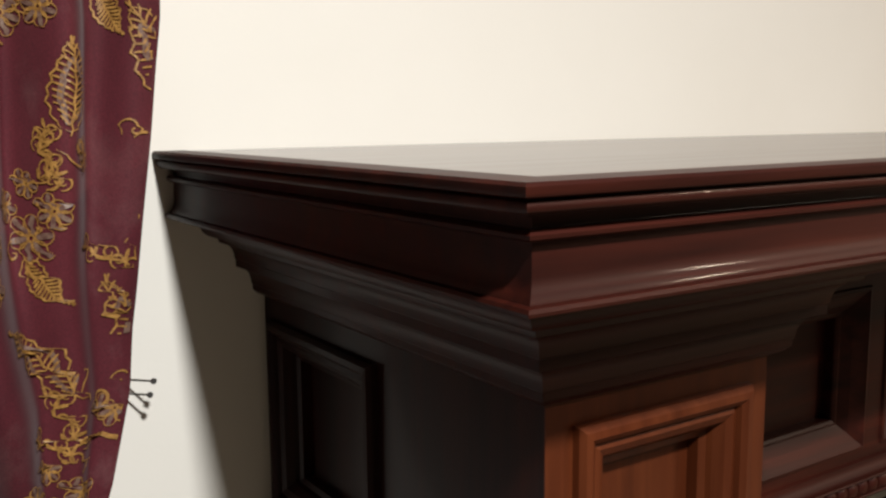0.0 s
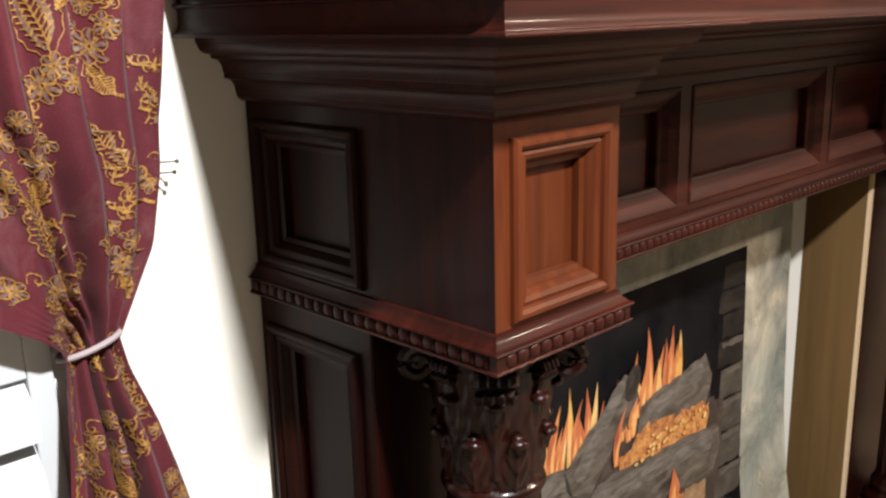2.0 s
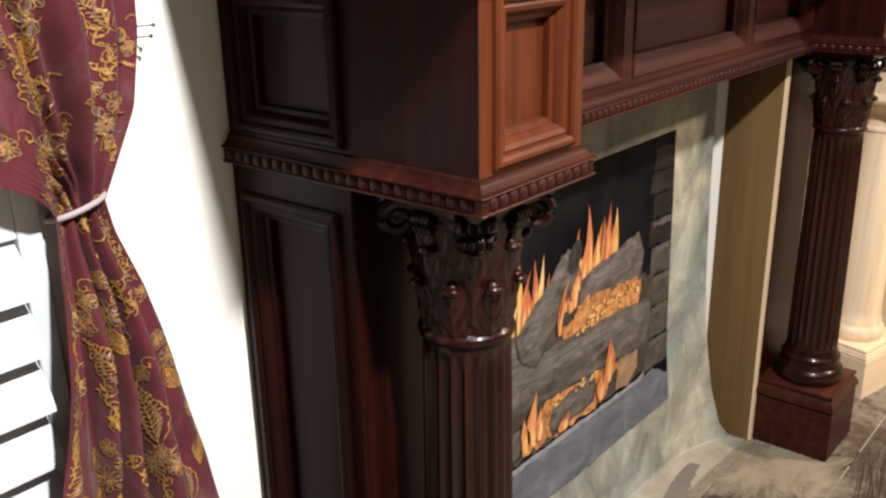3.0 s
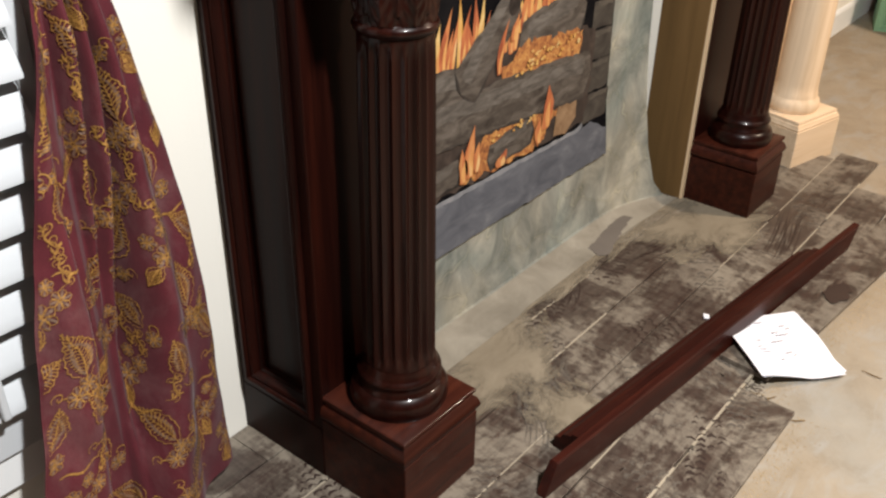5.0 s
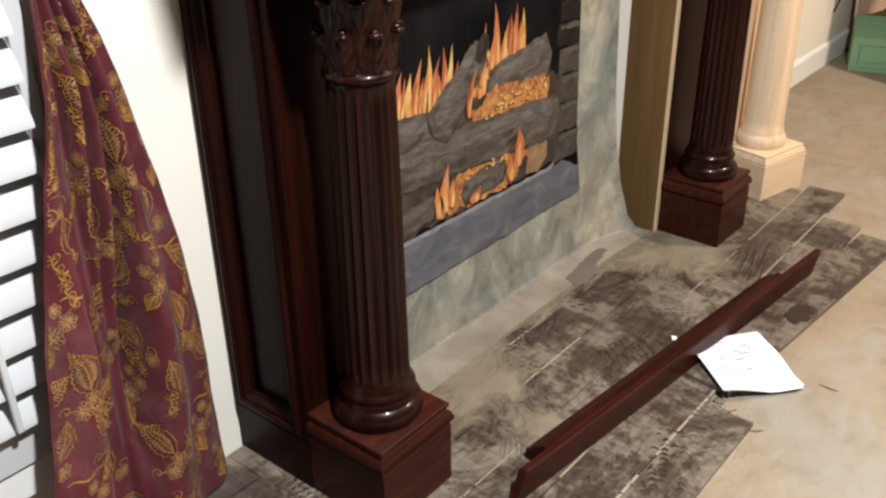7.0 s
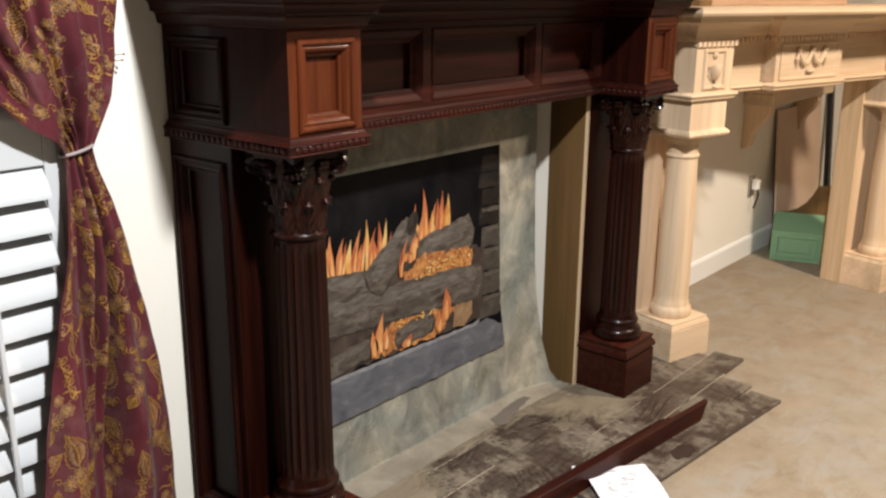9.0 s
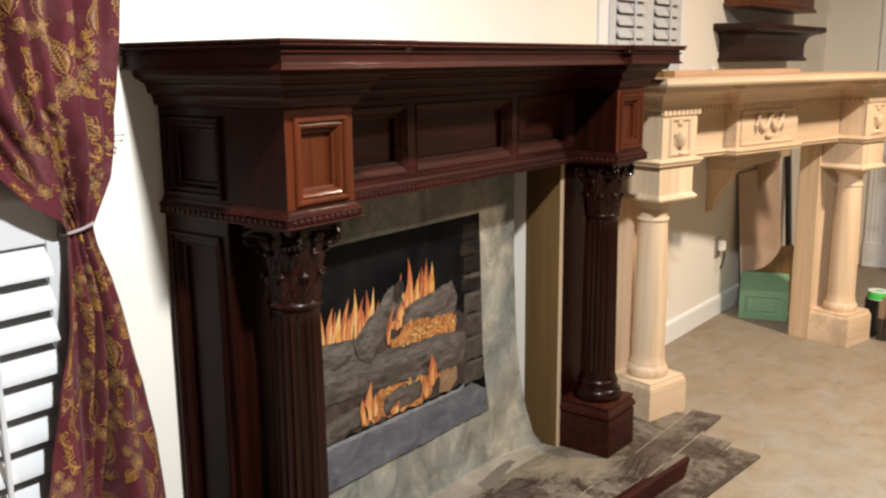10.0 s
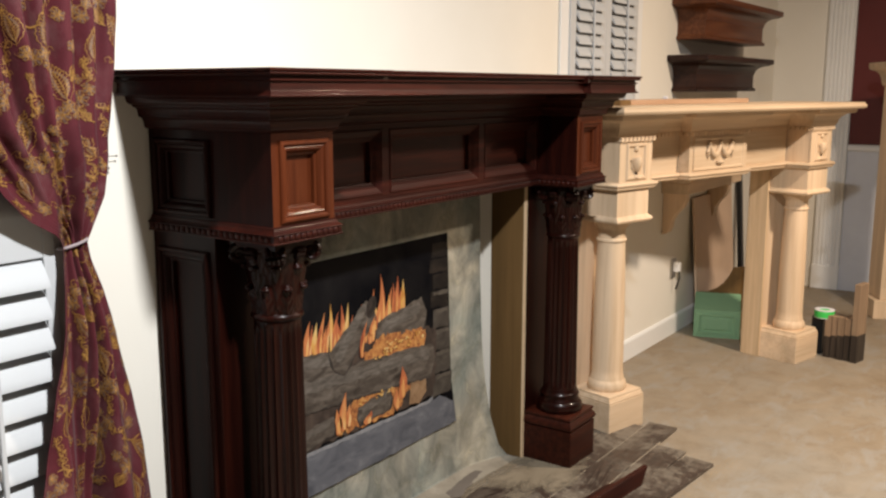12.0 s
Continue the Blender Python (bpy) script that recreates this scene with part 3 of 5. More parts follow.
def slate_paint():
    m, nodes, links, b = material("painted_slate", 0.65, spec=0.1)
    vec = coords(nodes, links, (1, 1, 1))
    n1 = noise_node(nodes, links, coords(nodes, links, (1, 1, 0.7), (0, 0.5, 0)), 8.0, 10, 0.66, 0.7)
    n2 = noise_node(nodes, links, vec, 3.2, 4, 0.5, 0.6)
    base = ramp(nodes, links, n1, [(0.28, (0.080, 0.083, 0.075)), (0.42, (0.165, 0.164, 0.147)), (0.56, (0.25, 0.243, 0.215)), (0.72, (0.38, 0.362, 0.31))])
    tint = ramp(nodes, links, n2, [(0.32, (0.70, 0.80, 0.82)), (0.48, (0.95, 0.97, 0.95)), (0.62, (1.04, 1.0, 0.91)), (0.75, (1.12, 1.08, 1.0))])
    col = mix(nodes, links, 1.0, base, tint, "MULTIPLY")
    v = nodes.new("ShaderNodeTexVoronoi")
    v.feature = "DISTANCE_TO_EDGE"
    v.inputs["Scale"].default_value = 6.0
    wob = nodes.new("ShaderNodeVectorMath")
    wob.operation = "ADD"
    nn = nodes.new("ShaderNodeTexNoise")
    nn.inputs["Scale"].default_value = 9
    links.new(vec, nn.inputs["Vector"])
    sc = nodes.new("ShaderNodeVectorMath")
    sc.operation = "SCALE"
    sc.inputs["Scale"].default_value = 0.12
    links.new(nn.outputs["Color"], sc.inputs[0])
    links.new(vec, wob.inputs[0])
    links.new(sc.outputs[0], wob.inputs[1])
    links.new(wob.outputs[0], v.inputs["Vector"])
    crack = ramp(nodes, links, v.outputs["Distance"], [(0.0, (1.35, 1.32, 1.2)), (0.012, (0.75, 0.75, 0.72)), (0.04, (1, 1, 1))])
    links.new(mix(nodes, links, 0.7, col, mix(nodes, links, 1.0, col, crack, "MULTIPLY")), b.inputs["Base Color"])
    return m


slate = slate_paint()
hearth_dust = painted("dusty_sheet", [(0.3, (0.15, 0.132, 0.105)), (0.55, (0.215, 0.192, 0.155)), (0.8, (0.28, 0.255, 0.21))], 7)
soot = painted("painted_soot", [(0.35, (0.003, 0.003, 0.004)), (0.8, (0.012, 0.011, 0.011))], 5)
soot.node_tree.nodes["Principled BSDF"].inputs["Specular IOR Level"].default_value = 0.02
p_brick = painted("painted_brick", [(0.3, (0.007, 0.006, 0.006)), (0.55, (0.016, 0.013, 0.011)), (0.8, (0.036, 0.027, 0.021))], 9, (1, 1, 2.5))
p_log = painted("painted_bark", [(0.28, (0.024, 0.019, 0.016)), (0.48, (0.064, 0.053, 0.044)), (0.62, (0.100, 0.085, 0.072)), (0.8, (0.150, 0.130, 0.111))], 13, (1, 1, 2.6))
p_log_light = painted("painted_bark_light", [(0.30, (0.050, 0.043, 0.037)), (0.52, (0.095, 0.083, 0.072)), (0.75, (0.155, 0.139, 0.122))], 17, (1, 1, 3.4))
p_stone = painted("painted_cheek_stone", [(0.3, (0.028, 0.024, 0.021)), (0.55, (0.052, 0.045, 0.038)), (0.8, (0.085, 0.074, 0.062))], 12, (1, 1, 1.6))
p_stone_light = painted("painted_stone_edge", [(0.3, (0.045, 0.039, 0.033)), (0.7, (0.095, 0.082, 0.068))], 15, (1, 1, 2.0))
p_cut = painted("painted_log_end", [(0.3, (0.13, 0.075, 0.04)), (0.7, (0.26, 0.17, 0.10))], 22)
p_ledge = painted("painted_ledge", [(0.3, (0.058, 0.061, 0.073)), (0.55, (0.098, 0.102, 0.117)), (0.8, (0.17, 0.172, 0.184))], 9, (1, 1, 2))
p_rim = painted("painted_rim", [(0.3, (0.12, 0.125, 0.14)), (0.7, (0.24, 0.24, 0.25))], 20)
p_flame = painted("painted_flame", [(0.30, (0.20, 0.052, 0.026)), (0.45, (0.34, 0.105, 0.045)), (0.60, (0.42, 0.165, 0.062)), (0.78, (0.44, 0.25, 0.11))], 30, (1, 1, 0.3), 5)
p_yellow = painted("painted_yellow_flame", [(0.3, (0.33, 0.13, 0.03)), (0.5, (0.46, 0.26, 0.07)), (0.75, (0.54, 0.42, 0.21))], 28, (1, 1, 0.35), 4)
p_heart = painted("painted_flame_heart", [(0.3, (0.40, 0.155, 0.055)), (0.5, (0.50, 0.26, 0.09)), (0.75, (0.54, 0.38, 0.19))], 34, (1, 1, 0.3), 4)
p_ember = painted("painted_embers", [(0.3, (0.09, 0.035, 0.018)), (0.47, (0.27, 0.105, 0.040)), (0.6, (0.40, 0.19, 0.060)), (0.75, (0.48, 0.31, 0.12))], 60)

banner = tagged(empty("fire_banner", (1.2, 0.78, 0.0)), "painted cloth banner of a burning log fire in a slate surround", "banner")
BX, BZ = 1.2, 0.0


def lerp_list(pts, t):
    k = t * (len(pts) - 1)
    i = min(int(k), len(pts) - 2)
    return Vector(pts[i]).lerp(Vector(pts[i + 1]), k - i)


def banner_sheet():
    left = [(0.62, 0.783, 1.075), (0.62, 0.783, 0.80), (0.62, 0.783, 0.50), (0.62, 0.783, 0.30), (0.62, 0.783, 0.17), (0.62, 0.782, 0.06), (0.62, 0.777, 0.012), (0.62, 0.735, 0.0045), (0.62, 0.668, 0.0035)]
    right = [(1.743, 0.779, 1.075), (1.743, 0.777, 0.80), (1.748, 0.766, 0.48), (1.756, 0.754, 0.31), (1.768, 0.738, 0.18), (1.790, 0.714, 0.065), (1.818, 0.692, 0.02), (1.842, 0.674, 0.006), (1.857, 0.661, 0.0035)]
    def grid(t0, t1, nt):
        bm = bmesh.new()
        rows = []
        for j in range(nt + 1):
            t = t0 + (t1 - t0) * j / nt
            a, b = lerp_list(left, t), lerp_list(right, t)
            row = []
            for i in range(81):
                s = i / 80
                w = s ** 22
                x = a.x + (1.743 - a.x) * s + (b.x - 1.743) * w
                y = a.y + (b.y - a.y) * w + 0.0015 * math.sin(x * 17) * math.sin(a.z * 9)
                z = a.z + (b.z - a.z) * w
                row.append(bm.verts.new((x - BX, y - 0.78, z)))
            rows.append(row)
        for p, q in zip(rows, rows[1:]):
            for i in range(80):
                bm.faces.new((p[i], p[i + 1], q[i + 1], q[i]))
        bmesh.ops.recalc_face_normals(bm, faces=bm.faces)
        bmesh.ops.solidify(bm, geom=bm.faces[:], thickness=0.0012)
        return bm
    part("slate_sheet", grid(0, 0.77, 40), slate, banner, "grey-green painted slate surround", True)
    part("floor_flap", grid(0.77, 1.0, 10), hearth_dust, banner, "dusty end of the cloth lying on the floor", True)


banner_sheet()


def flat(name, outline, mat, layer, label=""):
    """A painted patch lying on the banner: outline in (x, z), as a thin film."""
    bm = bmesh.new()
    y = 0.7765 - 0.0007 * layer - 0.78
    bm.faces.new([bm.verts.new((x - BX, y, z)) for x, z in outline])
    ob = part(name, bm, mat, banner, label)
    return ob


def wobbly(outline, amp, seed, step=0.02):
    """The outline cut into short steps and roughened."""
    rnd = random.Random(seed)
    out = []
    n = len(outline)
    for i in range(n):
        a, b = Vector(outline[i]), Vector(outline[(i + 1) % n])
        k = max(1, int((b - a).length / step))
        for j in range(k):
            p = a.lerp(b, j / k)
            out.append((p.x + rnd.uniform(-amp, amp), p.y + rnd.uniform(-amp, amp)))
    return out


def log_shape(x0, z0, x1, z1, w0, w1, seed):
    d = Vector((x1 - x0, z1 - z0)).normalized()
    n = Vector((-d.y, d.x))
    a, b = Vector((x0, z0)), Vector((x1, z1))
    pts = [a + n * w0, a - d * w0 * 0.35, a - n * w0, (a + b) / 2 - n * (w0 + w1) * 0.47, b - n * w1, b + d * w1 * 0.4, b + n * w1, (a + b) / 2 + n * (w0 + w1) * 0.53]
    return wobbly([tuple(p) for p in pts], 0.004, seed)


p_outline = painted("painted_dark_outline", [(0.3, (0.020, 0.017, 0.015)), (0.7, (0.055, 0.046, 0.040))], 16)


def log_patch(x0, z0, x1, z1, w0, w1, seed, layer):
    """A bark log with its dark painted underside showing as a rim."""
    flat("log_rim", log_shape(x0 + 0.002, z0 - 0.005, x1 + 0.003, z1 - 0.005, w0 * 0.99, w1 * 0.99, seed + 50), p_outline, layer - 0.4)
    flat("log", log_shape(x0, z0, x1, z1, w0 * 0.96, w1 * 0.96, seed), p_log, layer)
    d = Vector((x1 - x0, z1 - z0)).normalized()
    flat("log_light", log_shape(x0 + 0.02 - d.y * w0 * 0.42, z0 + d.x * w0 * 0.42, x1 - 0.02 - d.y * w1 * 0.42, z1 + d.x * w1 * 0.42, w0 * 0.34, w1 * 0.34, seed + 80), p_log_light, layer + 0.3)


def flame_shape(x, z, h, w, lean, seed):
    rnd = random.Random(seed)
    left, right = [], []
    k = 9
    ph = rnd.uniform(0, 6)
    for i in range(k + 1):
        t = i / k
        c = x + lean * h * t * t + 0.10 * w * math.sin(ph + t * 5)
        half = w * 0.5 * (0.35 + 1.3 * t) * (1 - t) ** 0.9 * 1.35 if t < 0.5 else w * 0.5 * (1 - t) ** 1.1 * 1.55 * 1.15
        left.append((c - half, z + h * t))
        right.append((c + half, z + h * t))
    return left + right[::-1][1:]


def flame(x, z, h, w, lean, seed, layer, mat):
    """One painted tongue of fire with a paler heart."""
    flat("flame", flame_shape(x, z, h, w, lean, seed), mat, layer)
    flat("flame_heart", flame_shape(x + 0.1 * w, z + 0.02 * h, h * 0.62, w * 0.48, lean, seed + 1), p_heart, layer + 0.01)


flat("firebox", [(0.70, 0.215), (1.585, 0.215), (1.548, 0.40), (1.525, 0.937), (0.705, 0.937)], soot, 1, "sooty black painted firebox")
# bricks of the firebox cheek
for row, (z0, z1) in enumerate(((0.345, 0.427), (0.428, 0.514), (0.515, 0.594), (0.595, 0.671), (0.672, 0.738), (0.739, 0.798), (0.799, 0.853), (0.854, 0.908))):
    xr = float(np.interp(z0 + 0.02, (0.215, 0.40, 0.937), (1.585, 1.548, 1.525)))
    xl = 1.425 + 0.016 * (row % 2) - row * 0.002
    mat = p_stone if row < 4 else p_brick
    flat("painted_brick", wobbly([(xl, z0 + 0.006), (xr - 0.003, z0), (xr - 0.003, z1 - 0.004), (xl + 0.004, z1)], 0.003, row * 3 + 7), mat, 2)
    if row < 5:
        flat("brick_light", wobbly([(xl + 0.020, z1 - 0.016), (xr - 0.012, z1 - 0.020), (xr - 0.008, z1 - 0.007), (xl + 0.016, z1 - 0.004)], 0.003, row * 5 + 2), p_stone_light, 2.3)
flat("ledge", wobbly([(0.70, 0.345), (1.42, 0.336), (1.475, 0.343), (1.565, 0.298), (1.586, 0.214), (0.70, 0.212)], 0.003, 5), p_ledge, 2, "blue-grey painted ledge")
flat("ledge_rim", wobbly([(0.71, 0.356), (1.40, 0.346), (1.432, 0.352), (1.434, 0.342), (1.41, 0.334), (0.71, 0.344)], 0.002, 6), p_rim, 3)
flat("back_shade", wobbly([(0.71, 0.36), (1.44, 0.36), (1.46, 0.60), (1.30, 0.66), (0.71, 0.70)], 0.008, 4), painted("painted_ash", [(0.3, (0.018, 0.014, 0.013)), (0.7, (0.07, 0.052, 0.042))], 11), 3)
seed = 10
rnd = random.Random(17)
for k in range(-4, 26):
    x = 0.80 + 0.0185 * k + rnd.uniform(-0.006, 0.006)
    h = (0.10 + 0.05 * math.sin(k * 0.9) ** 2 + rnd.uniform(-0.015, 0.02)) * (1.12 if 13 < k < 21 else 1.0) * (1.15 if k > 20 else 1.0)
    seed += 1
    flame(x, (0.630 if k < 17 else 0.662) + 0.004 * (seed % 3), h, rnd.uniform(0.022, 0.037), rnd.uniform(-0.12, 0.22), seed, 4.1 + 0.02 * k, p_yellow if k % 4 == 1 else p_flame)
log_patch(0.73, 0.62, 0.91, 0.60, 0.05, 0.045, 31, 5)
log_patch(1.13, 0.645, 1.37, 0.672, 0.050, 0.062, 32, 5)
flat("ember_bed", wobbly([(1.05, 0.60), (1.14, 0.645), (1.30, 0.625), (1.39, 0.615), (1.385, 0.55), (1.22, 0.555), (1.06, 0.56)], 0.009, 8, 0.012), p_ember, 6)
log_patch(0.74, 0.54, 1.42, 0.495, 0.055, 0.062, 33, 7)
log_patch(0.915, 0.60, 1.085, 0.745, 0.056, 0.042, 34, 8)
flat("log_end", [(1.088 + 0.026 * math.cos(a * 0.5236), 0.752 + 0.036 * math.sin(a * 0.5236 + 0.3)) for a in range(12)], painted("painted_dark_bark", [(0.3, (0.012, 0.01, 0.009)), (0.7, (0.045, 0.035, 0.03))], 30), 9)
for x, z, h, w, lean, mt in ((1.035, 0.595, 0.120, 0.026, 0.25, p_flame), (1.085, 0.660, 0.060, 0.026, 0.3, p_flame)):
    seed += 1
    flame(x, z, h, w, lean, seed, 10, mt)
flat("ember_bed", wobbly([(0.90, 0.375), (1.00, 0.46), (1.12, 0.47), (1.25, 0.46), (1.30, 0.43), (1.22, 0.36), (1.05, 0.362)], 0.009, 9, 0.012), p_ember, 5)
log_patch(1.02, 0.400, 1.18, 0.420, 0.032, 0.038, 35, 6)
log_patch(0.74, 0.395, 0.90, 0.41, 0.035, 0.03, 37, 6)
flat("log_end", wobbly([(1.29, 0.36), (1.35, 0.35), (1.39, 0.385), (1.385, 0.44), (1.345, 0.462), (1.30, 0.44)], 0.004, 36), p_cut, 6)
for x, z, h, w, lean in ((0.915, 0.375, 0.085, 0.04, 0.0), (0.94, 0.38, 0.125, 0.045, 0.08), (0.965, 0.385, 0.075, 0.035, 0.1), (1.245, 0.40, 0.115, 0.055, 0.05), (1.215, 0.37, 0.07, 0.04, 0.0), (1.06, 0.365, 0.04, 0.05, 0.4)):
    seed += 1
    flame(x, z, h, w, lean, seed, 11, p_flame)
rnd = random.Random(3)
bm = bmesh.new()
for zone, n in (((1.10, 1.37, 0.572, 0.618), 45), ((0.95, 1.24, 0.44, 0.458), 16)):
    for i in range(n):
        x, z, r = rnd.uniform(*zone[:2]), rnd.uniform(*zone[2:]), rnd.uniform(0.002, 0.006)
        bm.faces.new([bm.verts.new((x - BX + r * math.cos(a * 1.047) * 1.3, 0.7765 - 0.0007 * 11.5 - 0.78 - i * 0.00001, z + r * math.sin(a * 1.047) * rnd.uniform(0.6, 1))) for a in range(6)])
part("ember_specks", bm, p_yellow, banner)["kind"] = "stuff"


# ---- curtain ----
def cloth():
    m, nodes, links, b = material("burgundy_cloth", 0.75, spec=0.25)
    b.inputs["Sheen Weight"].default_value = 0.08
    vec = coords(nodes, links, (1, 1, 1))
    n = noise_node(nodes, links, vec, 6, 5)
    w = noise_node(nodes, links, coords(nodes, links, (700, 700, 500)), 1, 2)
    base = ramp(nodes, links, n, [(0.3, (0.062, 0.0072, 0.0122)), (0.7, (0.098, 0.0125, 0.019))])
    fine = ramp(nodes, links, w, [(0.3, (0.8, 0.8, 0.8)), (0.7, (1.15, 1.15, 1.15))])
    # patches of pale dust and lint caught in the weave
    lint = noise_node(nodes, links, coords(nodes, links, (1, 1, 0.6)), 7.5, 9, 0.7, 0.5)
    cover = nodes.new("ShaderNodeSeparateColor")
    links.new(ramp(nodes, links, lint, [(0.50, (0, 0, 0)), (0.68, (0.34, 0.34, 0.34))]), cover.inputs["Color"])
    base = mix(nodes, links, cover.outputs["Red"], base, (0.20, 0.115, 0.11))
    links.new(mix(nodes, links, 1.0, base, fine, "MULTIPLY"), b.inputs["Base Color"])
    bump(nodes, links, b, w, 0.15, 0.001)
    return m


def thread(name, lo, hi):
    m, nodes, links, b = material(name, 0.5, spec=0.5)
    n = noise_node(nodes, links, coords(nodes, links, (1, 1, 1)), 220, 3)
    links.new(ramp(nodes, links, n, [(0.35, lo), (0.65, hi)]), b.inputs["Base Color"])
    bump(nodes, links, b, n, 0.5, 0.001)
    return m


burgundy = cloth()
gold_thread = thread("gold_thread", (0.185, 0.084, 0.018), (0.41, 0.215, 0.052))
pale_thread = thread("taupe_thread", (0.100, 0.045, 0.035), (0.205, 0.130, 0.092))


def table(pts, z):
    pts = sorted(pts)
    if z <= pts[0][0]:
        return pts[0][1]
    for (a, va), (b, vb) in zip(pts, pts[1:]):
        if z <= b:
            t = (z - a) / (b - a)
            return va + (vb - va) * t
    return pts[-1][1]


EDGE_L = [(0.0, -0.162), (0.12, -0.146), (0.5, -0.070), (0.9, 0.026), (0.98, 0.042), (1.04, 0.052), (1.09, 0.060), (1.12, 0.030), (1.16, -0.035), (1.22, -0.095), (1.35, -0.19), (1.6, -0.27), (2.4, -0.34)]
EDGE_R = [(0.0, 0.246), (0.2, 0.247), (0.4, 0.250), (0.55, 0.239), (0.7, 0.224), (0.85, 0.201), (0.97, 0.168), (1.05, 0.138), (1.09, 0.128), (1.13, 0.148), (1.19, 0.178), (1.28, 0.203), (1.4, 0.217), (1.5, 0.231), (1.6, 0.245), (2.4, 0.270)]
DEPTH = [(0.0, 0.055), (0.5, 0.048), (0.9, 0.034), (1.09, 0.013), (1.2, 0.028), (1.4, 0.038), (2.4, 0.042)]
MIDY = [(0.0, 0.758), (0.5, 0.768), (0.9, 0.806), (1.04, 0.838), (1.09, 0.844), (1.2, 0.808), (1.35, 0.778), (1.5, 0.770), (2.4, 0.765)]
# valleys between the pleats: place across the cloth (0 to 1) at a few heights, depth there, and breadth
PLEATS_LOW = (
    (((0.0, 0.40), (0.4, 0.35), (0.8, 0.24), (1.09, 0.20)), ((0.0, 2.2), (0.35, 1.4), (1.0, 0.5)), 0.038),
    (((0.0, 0.33), (0.5, 0.30), (0.8, 0.13), (1.09, 0.10)), ((0.0, 0.0), (0.5, 0.5), (1.0, 0.5)), 0.032),
    (((0.0, 0.52), (0.4, 0.53), (0.8, 0.56), (1.09, 0.62)), ((0.0, 0.1), (0.45, 1.3), (0.75, 1.7), (1.0, 0.9)), 0.042),
    (((0.0, 0.47), (0.5, 0.44), (0.8, 0.40), (1.09, 0.42)), ((0.0, 0.0), (0.4, 0.5), (1.0, 0.9)), 0.030),
    (((0.0, 0.80), (0.5, 0.80), (1.09, 0.84)), ((0.0, 0.30), (0.5, 0.35), (1.0, 0.6)), 0.055),
)
PLEATS_HIGH = (
    (((1.09, 0.12), (1.4, 0.10), (2.4, 0.08)), ((1.1, 0.8), (2.4, 0.9)), 0.030),
    (((1.09, 0.26), (1.4, 0.22), (2.4, 0.20)), ((1.1, 0.7), (2.4, 0.8)), 0.026),
    (((1.09, 0.42), (1.4, 0.35), (2.4, 0.33)), ((1.1, 1.2), (1.5, 1.1), (2.4, 1.0)), 0.030),
    (((1.09, 0.55), (1.4, 0.49), (2.4, 0.46)), ((1.1, 0.9), (2.4, 0.8)), 0.026),
    (((1.09, 0.64), (1.3, 0.60), (2.4, 0.62)), ((1.1, 1.0), (1.3, 0.6), (1.5, 1.0), (2.4, 1.1)), 0.030),
    (((1.09, 0.80), (1.4, 0.76), (2.4, 0.76)), ((1.1, 0.6), (1.3, 0.7), (1.5, 1.3), (2.4, 1.4)), 0.034),
    (((1.09, 0.93), (1.4, 0.90), (2.4, 0.90)), ((1.1, 0.3), (1.35, 0.4), (1.55, 1.1), (2.4, 1.2)), 0.026),
)
HEM = [(0.0, 0.105), (0.30, 0.060), (0.36, 0.075), (0.46, 0.016), (0.75, 0.012), (1.0, 0.026)]


def cloth_at(u, z):
    """Point of the curtain for u across (0 to 1) at height z."""
    a, b = table(EDGE_L, z), table(EDGE_R, z)
    d, y = table(DEPTH, z), table(MIDY, z)
    far_off = min(1.0, abs(z - 1.09) / 0.25)
    f, sway = 0.75, 0.0
    for line, deep, wide in (PLEATS_HIGH if z > 1.09 else PLEATS_LOW):
        c = table(line, z) + 0.006 * far_off * math.sin(7 * z + 40 * line[0][1])
        g = table(deep, z)
        q = (u - c) / wide
        # a steep lip on the one side of each valley, a slow rise on the other
        v = math.exp(-q * q) if q < 0 else math.exp(-(q / 1.9) ** 2)
        f -= 1.45 * g * v + 0.42 * g * math.exp(-(q / 3.4) ** 2)
        sway += g * wide * 0.55 * math.exp(-((q + 0.9) ** 2)) - g * wide * 0.2 * math.exp(-((q - 1.4) ** 2))
    f += far_off * (0.10 * math.sin(9 * z + 14 * u) + 0.05 * math.sin(23 * z - 31 * u) + 0.035 * math.sin(47 * z + 25 * u))
    x = a + (b - a) * min(1.0, u + sway * (1 - u))
    k = max(0.0, (u - 0.45) / 0.55)
    # stays clear of the shutter blades, and hugs the wall beside them
    lim = 0.806 + 0.052 * min(1.0, max(0.0, (x - 0.035) / 0.05))
    y = y - d * f * (1 - 0.35 * k) + (0.086 if z > 1.09 else 0.074) * k * k * far_off
    if z < 1.0:                   # the inner hem hangs back towards the wall
        y += 0.045 * max(0.0, 1 - u / 0.34) * min(1.0, (1.0 - z) / 0.4)
    return Vector((x, y if y < lim - 0.01 else lim - 0.01 + 0.01 * math.tanh((y - lim + 0.01) / 0.01), z))


def cloth_normal(u, z):
    e = 0.004
    du = cloth_at(min(1, u + e), z) - cloth_at(max(0, u - e), z)
    dz = cloth_at(u, z + e) - cloth_at(u, z - e)
    n = du.cross(dz).normalized()
    return n


curtain = tagged(empty("curtain", (0.05, 0.79, 0.0)), "burgundy curtain with gold leaf embroidery, gathered by a pale tie", "curtain")
C0 = Vector((0.05, 0.79, 0.0))


